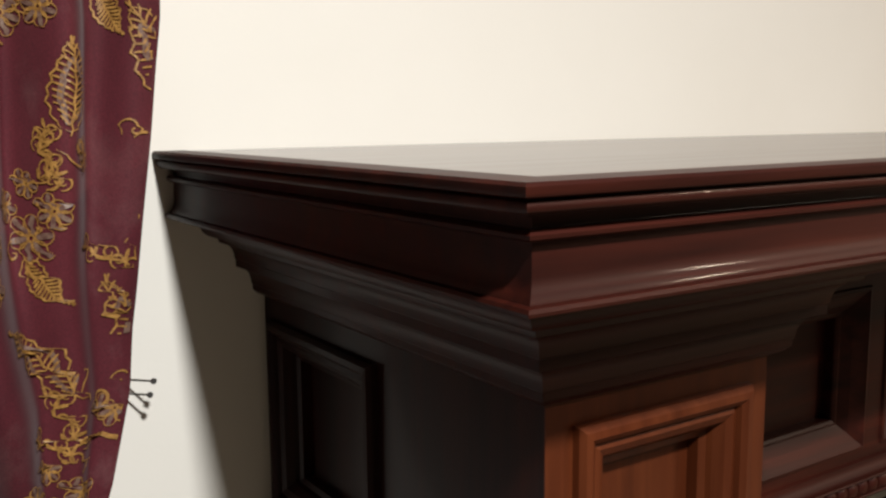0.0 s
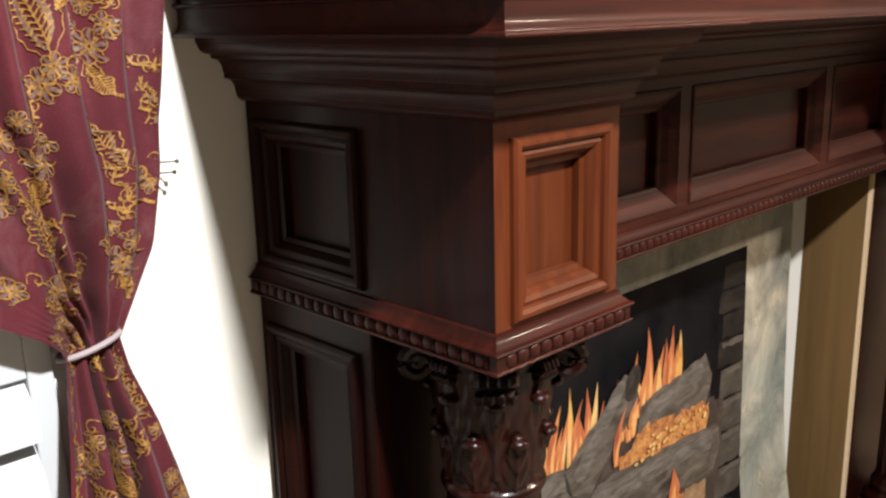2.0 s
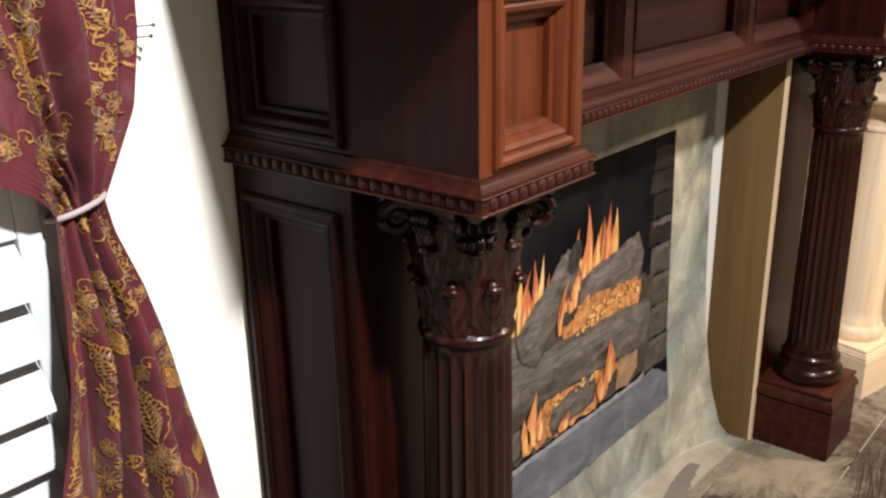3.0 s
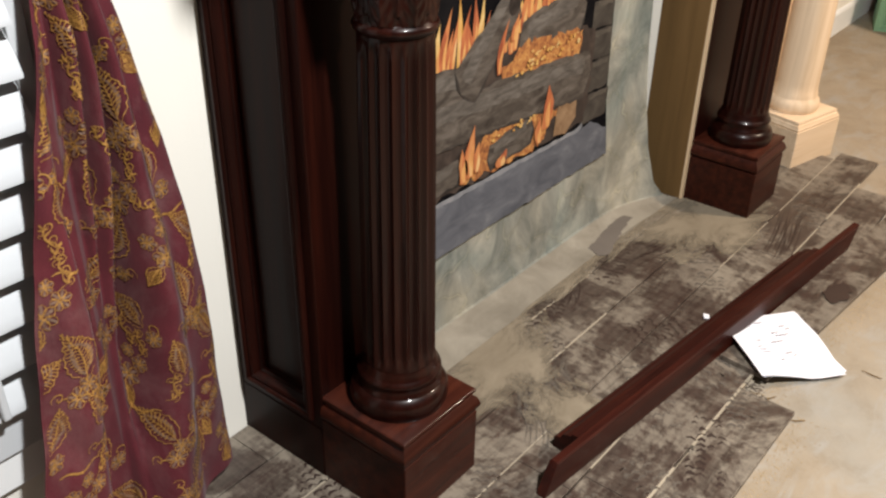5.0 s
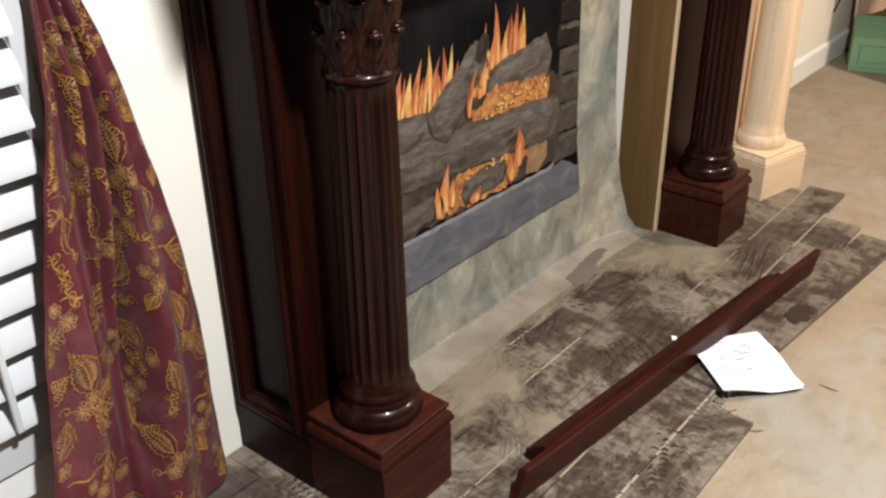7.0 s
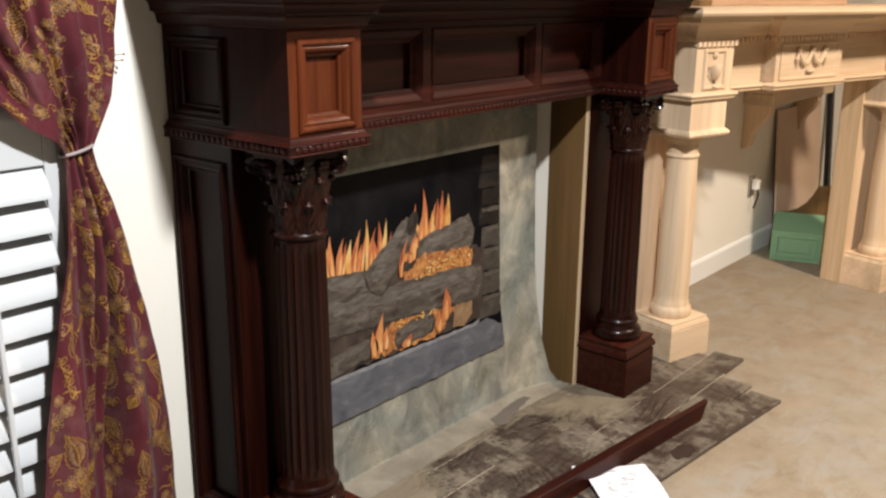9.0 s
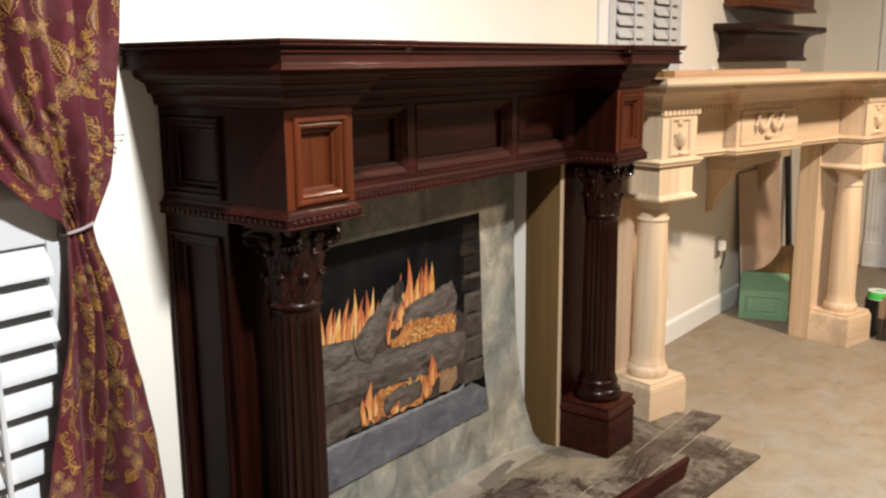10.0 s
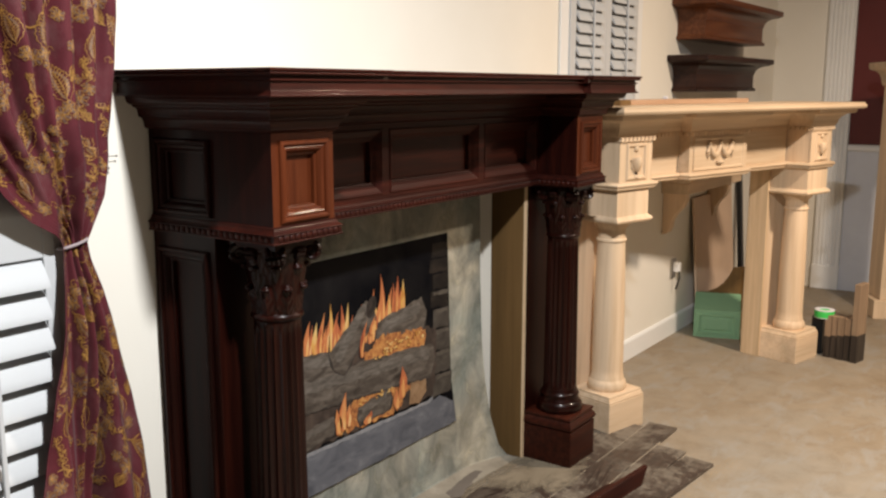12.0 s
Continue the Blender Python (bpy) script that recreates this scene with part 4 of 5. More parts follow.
def curtain_cloth():
    bm = bmesh.new()
    zs = [0.012 + (2.35 - 0.012) * j / 190 for j in range(191)]
    rows = []
    for z in zs:
        row = []
        for i in range(151):
            u = i / 150
            foot = table(HEM, u)
            row.append(bm.verts.new(cloth_at(u, foot + (z - 0.012) * (2.35 - foot) / 2.338) - C0))
        rows.append(row)
    for a, b in zip(rows, rows[1:]):
        for i in range(150):
            bm.faces.new((a[i], a[i + 1], b[i + 1], b[i]))
    ob = part("cloth", bm, burgundy, curtain, "", False)
    ob.data.polygons.foreach_set("use_smooth", [True] * len(ob.data.polygons))


curtain_cloth()


ARC = {}


def across(s, z):
    """The u at which the cloth lies s metres of its own width from its middle, at height z; None past its hems."""
    key = round(z * 50)
    if key not in ARC:
        n = 140
        pts = [cloth_at(i / n, key / 50) for i in range(n + 1)]
        acc = [0.0]
        for p, q in zip(pts, pts[1:]):
            acc.append(acc[-1] + (q - p).length)
        ARC[key] = acc
    acc = ARC[key]
    s += acc[-1] / 2
    if s <= 0.004 or s >= acc[-1] - 0.004:
        return None
    return float(np.interp(s, acc, np.linspace(0, 1, len(acc))))


def stitch(bm, pts, w):
    """A flat stitched ribbon along points (s, t) of the cloth; w: its width at the middle."""
    n = len(pts)
    prev = None
    for i, (s, t) in enumerate(pts):
        s0, t0 = pts[max(0, i - 1)]
        s1, t1 = pts[min(n - 1, i + 1)]
        d = Vector((s1 - s0, t1 - t0))
        if d.length < 1e-9:
            continue
        d.normalize()
        k = w * 0.5 * (0.35 + 0.65 * math.sin(math.pi * (i + 0.5) / n))
        ends = []
        for sg in (1, -1):
            ss, tt = s - d.y * k * sg, t + d.x * k * sg
            u = across(ss, tt) if 0.03 < tt < 2.3 else None
            if u is None or tt < table(HEM, u) + 0.012:
                break
            ends.append(bm.verts.new(cloth_at(u, tt) + cloth_normal(u, tt) * 0.0014 - C0))
        if len(ends) < 2:
            prev = None
            continue
        if prev:
            bm.faces.new((prev[0], prev[1], ends[1], ends[0]))
        prev = ends


def spun(pts, at, turn, size):
    c, s = math.cos(turn), math.sin(turn)
    return [(at[0] + size * (x * c - y * s), at[1] + size * (x * s + y * c)) for x, y in pts]


def leaf_motif(gold, pale, at, turn, size, full=True):
    """A serrated leaf with a double outline, ribs and a curl at its stem."""
    ts = [i / 28 for i in range(29)]
    for sg in (1, -1):
        stitch(gold, spun([(sg * (0.33 * math.sin(math.pi * t ** 0.85) * (1 - 0.30 * t) + 0.018 * math.sin(t * 44)) + 0.10 * math.sin(t * 2.6), t) for t in ts], at, turn, size), 0.0020)
        if full:
            stitch(pale, spun([(sg * 0.15 * math.sin(math.pi * t) + 0.10 * math.sin(t * 2.6), 0.08 + 0.72 * t) for t in ts[::2]], at, turn, size), size * 0.07)
        for k in range(1, 14):
            b = k / 14
            ln = 0.27 * math.sin(math.pi * (b + 0.04)) * (1 - 0.3 * b)
            stitch(gold, spun([(sg * ln * q + 0.10 * math.sin(b * 2.6), b + 0.15 * q - 0.05 * q * q) for q in (0, 0.3, 0.6, 0.85, 1.0)], at, turn, size), 0.0020)
    stitch(gold, spun([(0.10 * math.sin(t * 2.6), t * 1.05 - 0.05) for t in ts[::2]], at, turn, size), 0.0022)
    stitch(gold, spun([(0.30 * (1 - q) * math.cos(3.2 + 6.5 * q) + 0.15, -0.20 + 0.28 * (1 - q) * math.sin(3.2 + 6.5 * q)) for q in ts], at, turn, size * 0.9), 0.0022)


def flower_motif(gold, pale, at, turn, size):
    for k in range(6):
        a = k * math.pi / 3
        ax, ay = math.cos(a), math.sin(a)
        stitch(pale, spun([(ax * q, ay * q) for q in (0.18, 0.35, 0.55, 0.75, 0.92, 1.0)], at, turn, size), size * 0.27)
        loop = [(0.62 + 0.40 * math.cos(w), 0.36 * math.sin(w)) for w in [i * 0.45 for i in range(15)]]
        stitch(gold, spun([(x * ax - y * ay, x * ay + y * ax) for x, y in loop], at, turn, size), 0.0016)
    stitch(gold, spun([(0.16 * math.cos(w), 0.16 * math.sin(w)) for w in [i * 0.6 for i in range(12)]], at, turn, size), 0.003)


def vine_motif(gold, at, turn, size):
    ts = [i / 26 for i in range(27)]
    stitch(gold, spun([(0.35 * math.sin(t * 6.0) * (1 - 0.4 * t), t * 1.6 - 0.4) for t in ts], at, turn, size), 0.0022)
    for k in range(5):
        b = 0.15 + k * 0.18
        x, y, sg = 0.35 * math.sin(b * 6.0) * (1 - 0.4 * b), b * 1.6 - 0.4, (-1) ** k
        stitch(gold, spun([(x + sg * 0.22 * (1 - 0.75 * q) * math.cos(q * 7.5 - 1.5) + sg * 0.1, y + 0.22 * (1 - 0.75 * q) * math.sin(q * 7.5 - 1.5) + 0.12) for q in ts], at, turn, size), 0.002)
        stitch(gold, spun([(x - sg * 0.25 * q, y + 0.22 * q) for q in (0, 0.3, 0.6, 1)], at, turn, size), size * 0.10)


def bar_motif(bm, at, turn, size):
    stitch(bm, [(at[0] + size * (q - 0.5), at[1] + 0.004 * math.sin(q * 9)) for q in [i / 10 for i in range(11)]], 0.004)


def spray_motif(gold, pale, at, turn, size):
    """A large speckled leaf with a cluster of taupe flowers at its foot and curling stems."""
    leaf_motif(gold, pale, at, turn, size)
    ts = [i / 20 for i in range(21)]
    for k in range(9):            # short stitches that speckle the blade
        b = 0.22 + 0.07 * k
        for sg in (-0.11, 0.0, 0.11):
            stitch(gold, spun([(sg + 0.10 * math.sin(b * 2.6) - 0.02, b), (sg + 0.10 * math.sin(b * 2.6) + 0.03, b + 0.035)], at, turn, size), size * 0.03)
    for dx, dy, sz in ((-0.26, -0.22, 0.20), (0.10, -0.34, 0.17), (-0.02, -0.10, 0.15), (0.38, -0.12, 0.13)):
        c = spun([(dx, dy)], at, turn, size)[0]
        flower_motif(gold, pale, c, turn + dx * 3, size * sz)
    for sg in (-1, 1):
        stitch(gold, spun([(sg * (0.30 + 0.26 * t), -0.25 + 0.55 * t - 0.35 * t * t) for t in ts], at, turn, size), 0.0022)
        stitch(gold, spun([(sg * (0.52 + 0.12 * (1 - t) * math.cos(8 * t)), 0.02 + 0.12 * (1 - t) * math.sin(8 * t)) for t in ts], at, turn, size), 0.0020)


rnd = random.Random(12)
gold, pale = bmesh.new(), bmesh.new()
row = 0
t = 0.09
while t < 2.25:
    for k in range(-5, 6):
        s = (k + 0.5 * (row % 2)) * 0.114 + rnd.uniform(-0.012, 0.012)
        at = (s, t + rnd.uniform(-0.015, 0.015))
        kind = (k + 5 + row) % 3
        if kind == 0:
            spray_motif(gold, pale, at, rnd.uniform(-0.6, 0.9), 0.092)
        elif kind == 1:
            for dx, dy, sz in ((0, 0, 0.020), (0.026, 0.022, 0.015), (-0.022, 0.027, 0.014), (0.006, 0.044, 0.012)):
                flower_motif(gold, pale, (at[0] + dx, at[1] + dy), rnd.uniform(0, 1), sz)
            leaf_motif(gold, pale, (at[0] - 0.010, at[1] - 0.016), rnd.uniform(2.2, 4.0), 0.044, False)
            vine_motif(gold, (at[0] + 0.03, at[1] + 0.05), rnd.uniform(-1.0, 1.0), 0.030)
        else:
            leaf_motif(gold, pale, at, rnd.uniform(-1.0, 1.0), 0.074)
            vine_motif(gold, (at[0] - 0.035, at[1] - 0.03), rnd.uniform(-0.8, 0.8), 0.034)
            flower_motif(gold, pale, (at[0] + 0.018, at[1] - 0.018), 0.3, 0.015)
    if row % 3 == 1:
        for dx in (-0.17, 0.02, 0.19):
            bar_motif(gold, (dx, t + 0.055), 0, 0.07)
    t += 0.110
    row += 1
part("gold_embroidery", gold, gold_thread, curtain, "raised gold thread leaves and scrolls")["kind"] = "stuff"
part("pale_embroidery", pale, pale_thread, curtain, "taupe thread flowers")["kind"] = "stuff"
bm = bmesh.new()
tube(bm, [(0.094 + 0.037 * math.cos(a) - C0.x, 0.846 + 0.017 * math.sin(a) - C0.y, 1.089 + 0.008 * math.cos(a)) for a in [2 * math.pi * i / 28 for i in range(29)]], 0.0036, 8)
part("tieback", bm, paint("pale_cord", (0.34, 0.28, 0.29), 0.7), curtain, "pale twisted cord tie", True)


# ---- plantation shutters ----
def shutter(name, at, panels, z0, z1, pitch, blade, tilt, rails=(), stile=0.045, casing=0.06, label=""):
    """Louvred shutters on the wall, from at (x of the first panel) eastward; panels: widths; rails: heights of extra rails."""
    root = tagged(empty(name, (at, WALL, z0)), label, "shutter")
    h = z1 - z0
    total = sum(panels)
    for lo, hi in (((-casing, -0.014, -casing), (0, -0.001, h + casing)), ((total, -0.014, -casing), (total + casing, -0.001, h + casing)),
                   ((0, -0.014, -casing), (total, -0.001, 0)), ((0, -0.014, h), (total, -0.001, h + casing))):
        part("casing", box(lo, hi, 0.003), white_paint, root)
    # added backing sheet; its grey paints the shade seen in the gaps
    backing = part("backing", box((0, -0.004, 0), (total, -0.001, h)), paint("louver_gap_shade", (0.30, 0.29, 0.27), 0.5), root, "grey backing sheet, toned as the shade between the louvres")
    x = 0
    for w in panels:
        spans = [0.06, *[r - z0 for r in rails], h - 0.06]
        panel = part("stile", box((x + 0.001, -0.022, 0.001), (x + stile, -0.005, h - 0.001), 0.002), louver_paint, root)
        part("stile", box((x + w - stile, -0.022, 0.001), (x + w - 0.001, -0.005, h - 0.001), 0.002), louver_paint, root)
        for r0, r1 in ((0.001, 0.085), (h - 0.085, h - 0.001), *[(r - z0 - 0.05, r - z0 + 0.05) for r in rails]):
            part("rail", box((x + stile, -0.021, r0), (x + w - stile, -0.006, r1), 0.002), louver_paint, root)
        edges = [0.085, *[v for r in rails for v in (r - z0 - 0.05, r - z0 + 0.05)], h - 0.085]
        me = None
        for lo, hi in zip(edges[::2], edges[1::2]):
            n = int((hi - lo) / pitch)
            for i in range(n):
                zc = lo + (hi - lo) * (i + 0.5) / n
                if me is None:
                    b = bmesh.new()
                    prof = [(blade / 2 * math.cos(a), 0.0055 * math.sin(a)) for a in [2 * math.pi * k / 12 for k in range(12)]]
                    ring = [[b.verts.new((xx, p, q)) for p, q in prof] for xx in (stile + 0.001, w - stile - 0.001)]
                    for k in range(12):
                        b.faces.new((ring[0][k], ring[0][(k + 1) % 12], ring[1][(k + 1) % 12], ring[1][k]))
                    b.faces.new(ring[0])
                    b.faces.new(ring[1][::-1])
                    ob = part("louver", b, louver_paint, root, "", True)
                    me = ob.data
                else:
                    ob = new("louver", me)
                    ob.parent = root
                ob.matrix_basis = pose(x, -0.026, zc, tilt, 0, 0)
            b = bmesh.new()
            yy = -0.026 - blade / 2 * math.cos(radians(tilt)) - 0.006
            add_box(b, (x + w / 2 - 0.006, yy - 0.006, lo + 0.01), (x + w / 2 + 0.006, yy + 0.004, hi - 0.02), 0.003)
            part("tilt_rod", b, louver_paint, root)
        x += w
    return root


shutter("window_shutter", -0.655, [0.355, 0.355], 0.262, 2.30, 0.0655, 0.073, 60, (1.115,), 0.030, 0.07, "white louvred wooden shutters, partly open, behind the curtain")
shutter("window_shutter", 2.60, [0.37, 0.37], 0.98, 2.35, 0.052, 0.060, 60, (), 0.055, 0.075, "white louvred wooden shutters above the pale mantelpiece")

# ---- nails in the wall ----
for x, z, ln in ((0.222, 1.281, 0.046), (0.219, 1.268, 0.042), (0.222, 1.509, 0.018)):
    bm = bmesh.new()
    tube(bm, [(-ln * 0.5, 0.004, 0), (0, -ln * 0.8, 0.004)], 0.0011, 8)
    tube(bm, [(0, -ln * 0.8, 0.004), (0.001, -ln * 0.8 - 0.002, 0.0041)], 0.0028, 10)
    ob = tagged(part("nail", bm, metal), "steel nail sticking out of the cream wall", "nail", "nails in the wall")
    ob.location = (x, WALL, z)

# ---- pale unfinished mantelpiece, standing askew ----
ANG = -14.0
pale_root = tagged(empty("mantelpiece", (2.295, 0.475, GROUND), ANG), "pale unfinished wooden mantelpiece with round columns and carved swag", "mantelpiece")
PW, PLW = 1.80, 0.235         # width over the plinths, width of a plinth


def pale_sweep(name, path, prof, mat=None, parent=None):
    bm = bmesh.new()
    add_sweep(bm, path, prof, True)
    return part(name, bm, mat or blond_x, parent or pale_root, "", True)


PD = 0.33                     # depth to the back
pl = [(0.0, PD), (0.0, 0.0), (PLW, 0.0), (PLW, 0.13), (0.61, 0.13), (0.61, 0.075), (1.09, 0.075), (1.09, 0.13), (PW - PLW, 0.13), (PW - PLW, 0.0), (PW, 0.0), (PW, PD)]
# shelf: a slab with a rounded nosing over a wide hollow
sh = [(-0.13, PD), (-0.13, -0.125), (PW + 0.085, -0.125), (PW + 0.085, PD)]
pale_sweep("shelf_edge", sh, [(-0.05, 1.352), (-0.004, 1.352), (0.004, 1.358), (0.007, 1.366), (0.004, 1.374), (-0.001, 1.377), (-0.001, 1.384), (-0.004, 1.386), (-0.05, 1.386)])
part("shelf", box((-0.09, -0.085, 1.354), (PW + 0.05, PD, 1.3855)), blond_x, pale_root)
pale_sweep("cornice", pl, [(-0.03, 1.262), (0.006, 1.262), (0.012, 1.268), (0.012, 1.274), *cove(0.016, 1.276, 0.075, 1.330, 7), (0.080, 1.332), (0.085, 1.345), (0.085, 1.3535), (-0.03, 1.3535)])
bm = bmesh.new()
for (ax, ay), (bx, by) in zip(pl[1:], pl[2:-1]):
    d = Vector((bx - ax, by - ay))
    ln = d.length
    d.normalize()
    nr = Vector((d.y, -d.x))
    k = max(2, round(ln / 0.026))
    for i in range(k):
        c = Vector((ax, ay)) + d * (ln * (i + 0.5) / k)
        m = Matrix.Translation((c.x, c.y, 0)) @ Matrix.Rotation(math.atan2(d.y, d.x), 4, "Z")
        add_box(bm, (-0.008, -0.014, 1.244), (0.008, 0.004, 1.262), 0, m)
part("dentil_band", bm, blond_x, pale_root, "row of small dentil blocks")["kind"] = "stuff"
pale_sweep("frieze_rail", pl, [(-0.02, 1.045), (0.004, 1.045), (0.010, 1.050), (0.010, 1.056), (0.016, 1.060), (0.019, 1.066), (0.016, 1.072), (0.004, 1.078), (-0.02, 1.078)])
part("frieze", box((PLW, 0.131, 1.045), (PW - PLW, PD, 1.35)), blond_x, pale_root)
bm = bmesh.new()
add_box(bm, (0.61, 0.0752, 1.046), (1.09, 0.14, 1.35))
tablet = part("centre_tablet", bm, blond_x, pale_root, "raised centre tablet")
bm = bmesh.new()
add_rings(bm, (0.64, 0.074, 1.085), (1, 0, 0), (0, 0, 1), 0.42, 0.150, [(0, 0, 0, 0, -0.004), (0, 0, 0, 0, 0.004), (0.008, 0.008, 0.008, 0.008, 0.004), (0.012, 0.012, 0.012, 0.012, 0.0005), (0.02, 0.02, 0.02, 0.02, 0.0005)])
part("tablet_panel", bm, blond_x, tablet)
bm = bmesh.new()
for a, b in ((0.755, 0.850), (0.850, 0.945)):
    pts = [(a + (b - a) * t, 0.066, 1.205 - 0.055 * math.sin(math.pi * t)) for t in [i / 12 for i in range(13)]]
    tube(bm, pts, [0.006 + 0.008 * math.sin(math.pi * i / 12) for i in range(13)], 8)
for x in (0.755, 0.850, 0.945):
    ball(bm, (x, 0.064, 1.208), 0.012, (1, 0.8, 1))
for x in (0.750, 0.950):
    tube(bm, [(x, 0.067, 1.20), (x - 0.004, 0.066, 1.17), (x, 0.067, 1.135)], [0.006, 0.010, 0.003], 8)
ball(bm, (0.85, 0.066, 1.118), 0.018, (1.6, 0.7, 0.6))
part("swag_carving", bm, blond_x, tablet, "carved double swag", True)
for x in (0.0, PW - PLW):
    leg = part("leg", box((x + 0.004, 0.215, 0.0), (x + PLW - 0.004, PD, 1.05), 0.002), blond_z, pale_root)
    part("inner_board", box((x - 0.006 if x else x + PLW - 0.002, 0.212, 0.0), (x + 0.010 if x else x + PLW + 0.012, PD - 0.01, 1.046), 0.001), raw_edge if x else blond_z, leg)
    part("block", box((x + 0.012, 0.003, 1.05), (x + PLW - 0.012, PD, 1.27)), blond_z, leg)
    bm = bmesh.new()
    add_rings(bm, (x + 0.010, 0.002, 1.076), (1, 0, 0), (0, 0, 1), PLW - 0.02, 0.170,
              [(0, 0, 0, 0, -0.001), (0, 0, 0, 0, 0.004), (0.040, 0.040, 0.008, 0.010, 0.004), (0.045, 0.045, 0.013, 0.015, 0.012), (0.053, 0.053, 0.020, 0.022, 0.012), (0.058, 0.058, 0.026, 0.028, 0.003)])
    pan = part("block_panel", bm, blond_z, leg)
    bm = bmesh.new()
    cx = x + PLW / 2
    tube(bm, [(cx, -0.004, 1.098), (cx, -0.006, 1.108), (cx, -0.006, 1.125), (cx, -0.006, 1.16), (cx, -0.006, 1.176), (cx, -0.005, 1.18)], [0.016, 0.007, 0.012, 0.026, 0.022, 0.012], 12)
    ball(bm, (cx, -0.004, 1.213), 0.014, (1, 0.6, 1))
    for s in (-1, 1):
        tube(bm, [(cx + s * 0.02, -0.004, 1.178), (cx + s * 0.032, -0.005, 1.168), (cx + s * 0.03, -0.004, 1.14), (cx + s * 0.018, -0.004, 1.125)], 0.003, 6)
    part("urn_carving", bm, blond_z, pan, "carved urn", True)
    bm = bmesh.new()
    add_box(bm, (x + 0.014, 0.006, 0.925), (x + PLW - 0.014, 0.225, 1.046))
    pth = [(x + 0.014, 0.225), (x + 0.014, 0.006), (x + PLW - 0.014, 0.006), (x + PLW - 0.014, 0.225)]
    add_sweep(bm, pth, [(-0.02, 0.905), (0.0, 0.905), (0.012, 0.910), (0.016, 0.918), (0.012, 0.926), (0.004, 0.932), (0.0, 0.936), (-0.02, 0.936)])
    part("impost", bm, blond_z, leg, "", True)
    cy = 0.112
    bm = bmesh.new()
    lathe(bm, [(0.078, 0.166), (0.083, 0.176), (0.084, 0.190), (0.080, 0.204), (0.074, 0.211), (0.072, 0.216), (0.072, 0.224), (0.069, 0.230), (0.0675, 0.26), (0.0670, 0.45), (0.0645, 0.62), (0.060, 0.79), (0.0585, 0.815), (0.063, 0.818), (0.065, 0.824), (0.063, 0.830), (0.0585, 0.833), (0.058, 0.868), (0.062, 0.874), (0.072, 0.886), (0.078, 0.896), (0.079, 0.906)], (cx, cy), 44)
    part("column", bm, blond_z, leg, "smooth turned column", True)
    part("plinth", box((x, 0.0, 0.0), (x + PLW, 0.225, 0.136), 0.002), blond_x, leg)
    pth = [(x, 0.225), (x, 0.0), (x + PLW, 0.0), (x + PLW, 0.225)]
    bm = bmesh.new()
    add_sweep(bm, pth, [(-0.04, 0.135), (-0.004, 0.135), (-0.001, 0.142), (-0.006, 0.150), (-0.006, 0.153), (-0.010, 0.156), (-0.010, 0.166), (-0.04, 0.166)])
    add_box(bm, (x + 0.02, 0.02, 0.135), (x + PLW - 0.02, 0.22, 0.1658))
    part("plinth_moulding", bm, blond_x, leg, "", True)
# things lying on the pale shelf
def on_pale_shelf(ob, x, y, z, turn):
    ob.matrix_world = pose(2.295, 0.475, GROUND, 0, 0, ANG) @ pose(x, y, z, 0, 0, turn)


on_pale_shelf(tagged(part("wood_offcut", box((-0.05, -0.02, 0), (0.05, 0.02, 0.022), 0.002), raw_board), "small wooden offcut lying on the pale mantel shelf", "offcut"), 0.14, 0.10, 1.3862, 12)
on_pale_shelf(tagged(part("wood_strip", box((0, 0, 0), (1.0, 0.085, 0.022), 0.002), wood("pink_strip", (0.42, 0.27, 0.17), (0.52, 0.35, 0.23), (0.60, 0.43, 0.30), "x", (0.55, 0.7), 0.0, 0.8, 0.3)), "long pinkish wooden strip lying on the pale mantel shelf", "strip"), 0.22, 0.13, 1.3862, 1.5)
on_pale_shelf(tagged(part("paper_scrap", box((0, 0, 0), (0.03, 0.02, 0.012), 0.003), paper_mat), "crumpled white scrap on the wooden strip", "scrap"), 0.55, 0.165, 1.4084, 25)


# ---- wall shelves ----
def wall_shelf(x0, x1, z0, z1, depth, mat, label):
    root = tagged(empty("wall_shelf", (x0, WALL, z0)), label, "wall shelf", "shelves on the wall")
    h, w = z1 - z0, x1 - x0
    o = 0.10
    path = [(o, -0.001), (o, -depth + o), (w - o, -depth + o), (w - o, -0.001)]
    bm = bmesh.new()
    add_sweep(bm, path, [(-0.03, 0.0), (0.010, 0.0), (0.014, 0.006), (0.014, 0.016), (0.004, 0.022), (0.0, 0.030), (0.0, h * 0.5), *cove(0.004, h * 0.52, 0.075, h * 0.80, 7), (0.082, h * 0.82), (0.088, h * 0.84), (-0.03, h * 0.84)])
    add_box(bm, (o + 0.01, -depth + o + 0.01, 0.002), (w - o - 0.01, -0.001, h * 0.83))
    part("body", bm, mat, root, "", True)
    part("top", box((0, -depth, h * 0.84), (w, -0.001, h), 0.006), mat, root)


wall_shelf(3.80, 5.06, 1.425, 1.625, 0.235, dark_wood, "dark brown moulded wooden mantel shelf on the wall")
wall_shelf(3.84, 5.12, 1.712, 1.93, 0.26, brown_wood, "red-brown moulded wooden mantel shelf high on the wall")

# ---- low corbel shelf, socket, leaning board ----
corb = tagged(empty("corbel_shelf", (3.80, WALL, 0.62)), "pale raw wooden shelf on scrolled corbels under the mantelpiece", "shelf")
part("board", box((0, -0.16, 0.24), (0.95, -0.001, 0.30), 0.004), blond_x, corb)
part("lip", box((-0.01, -0.175, 0.302), (0.96, -0.001, 0.325), 0.004), blond_x, corb)
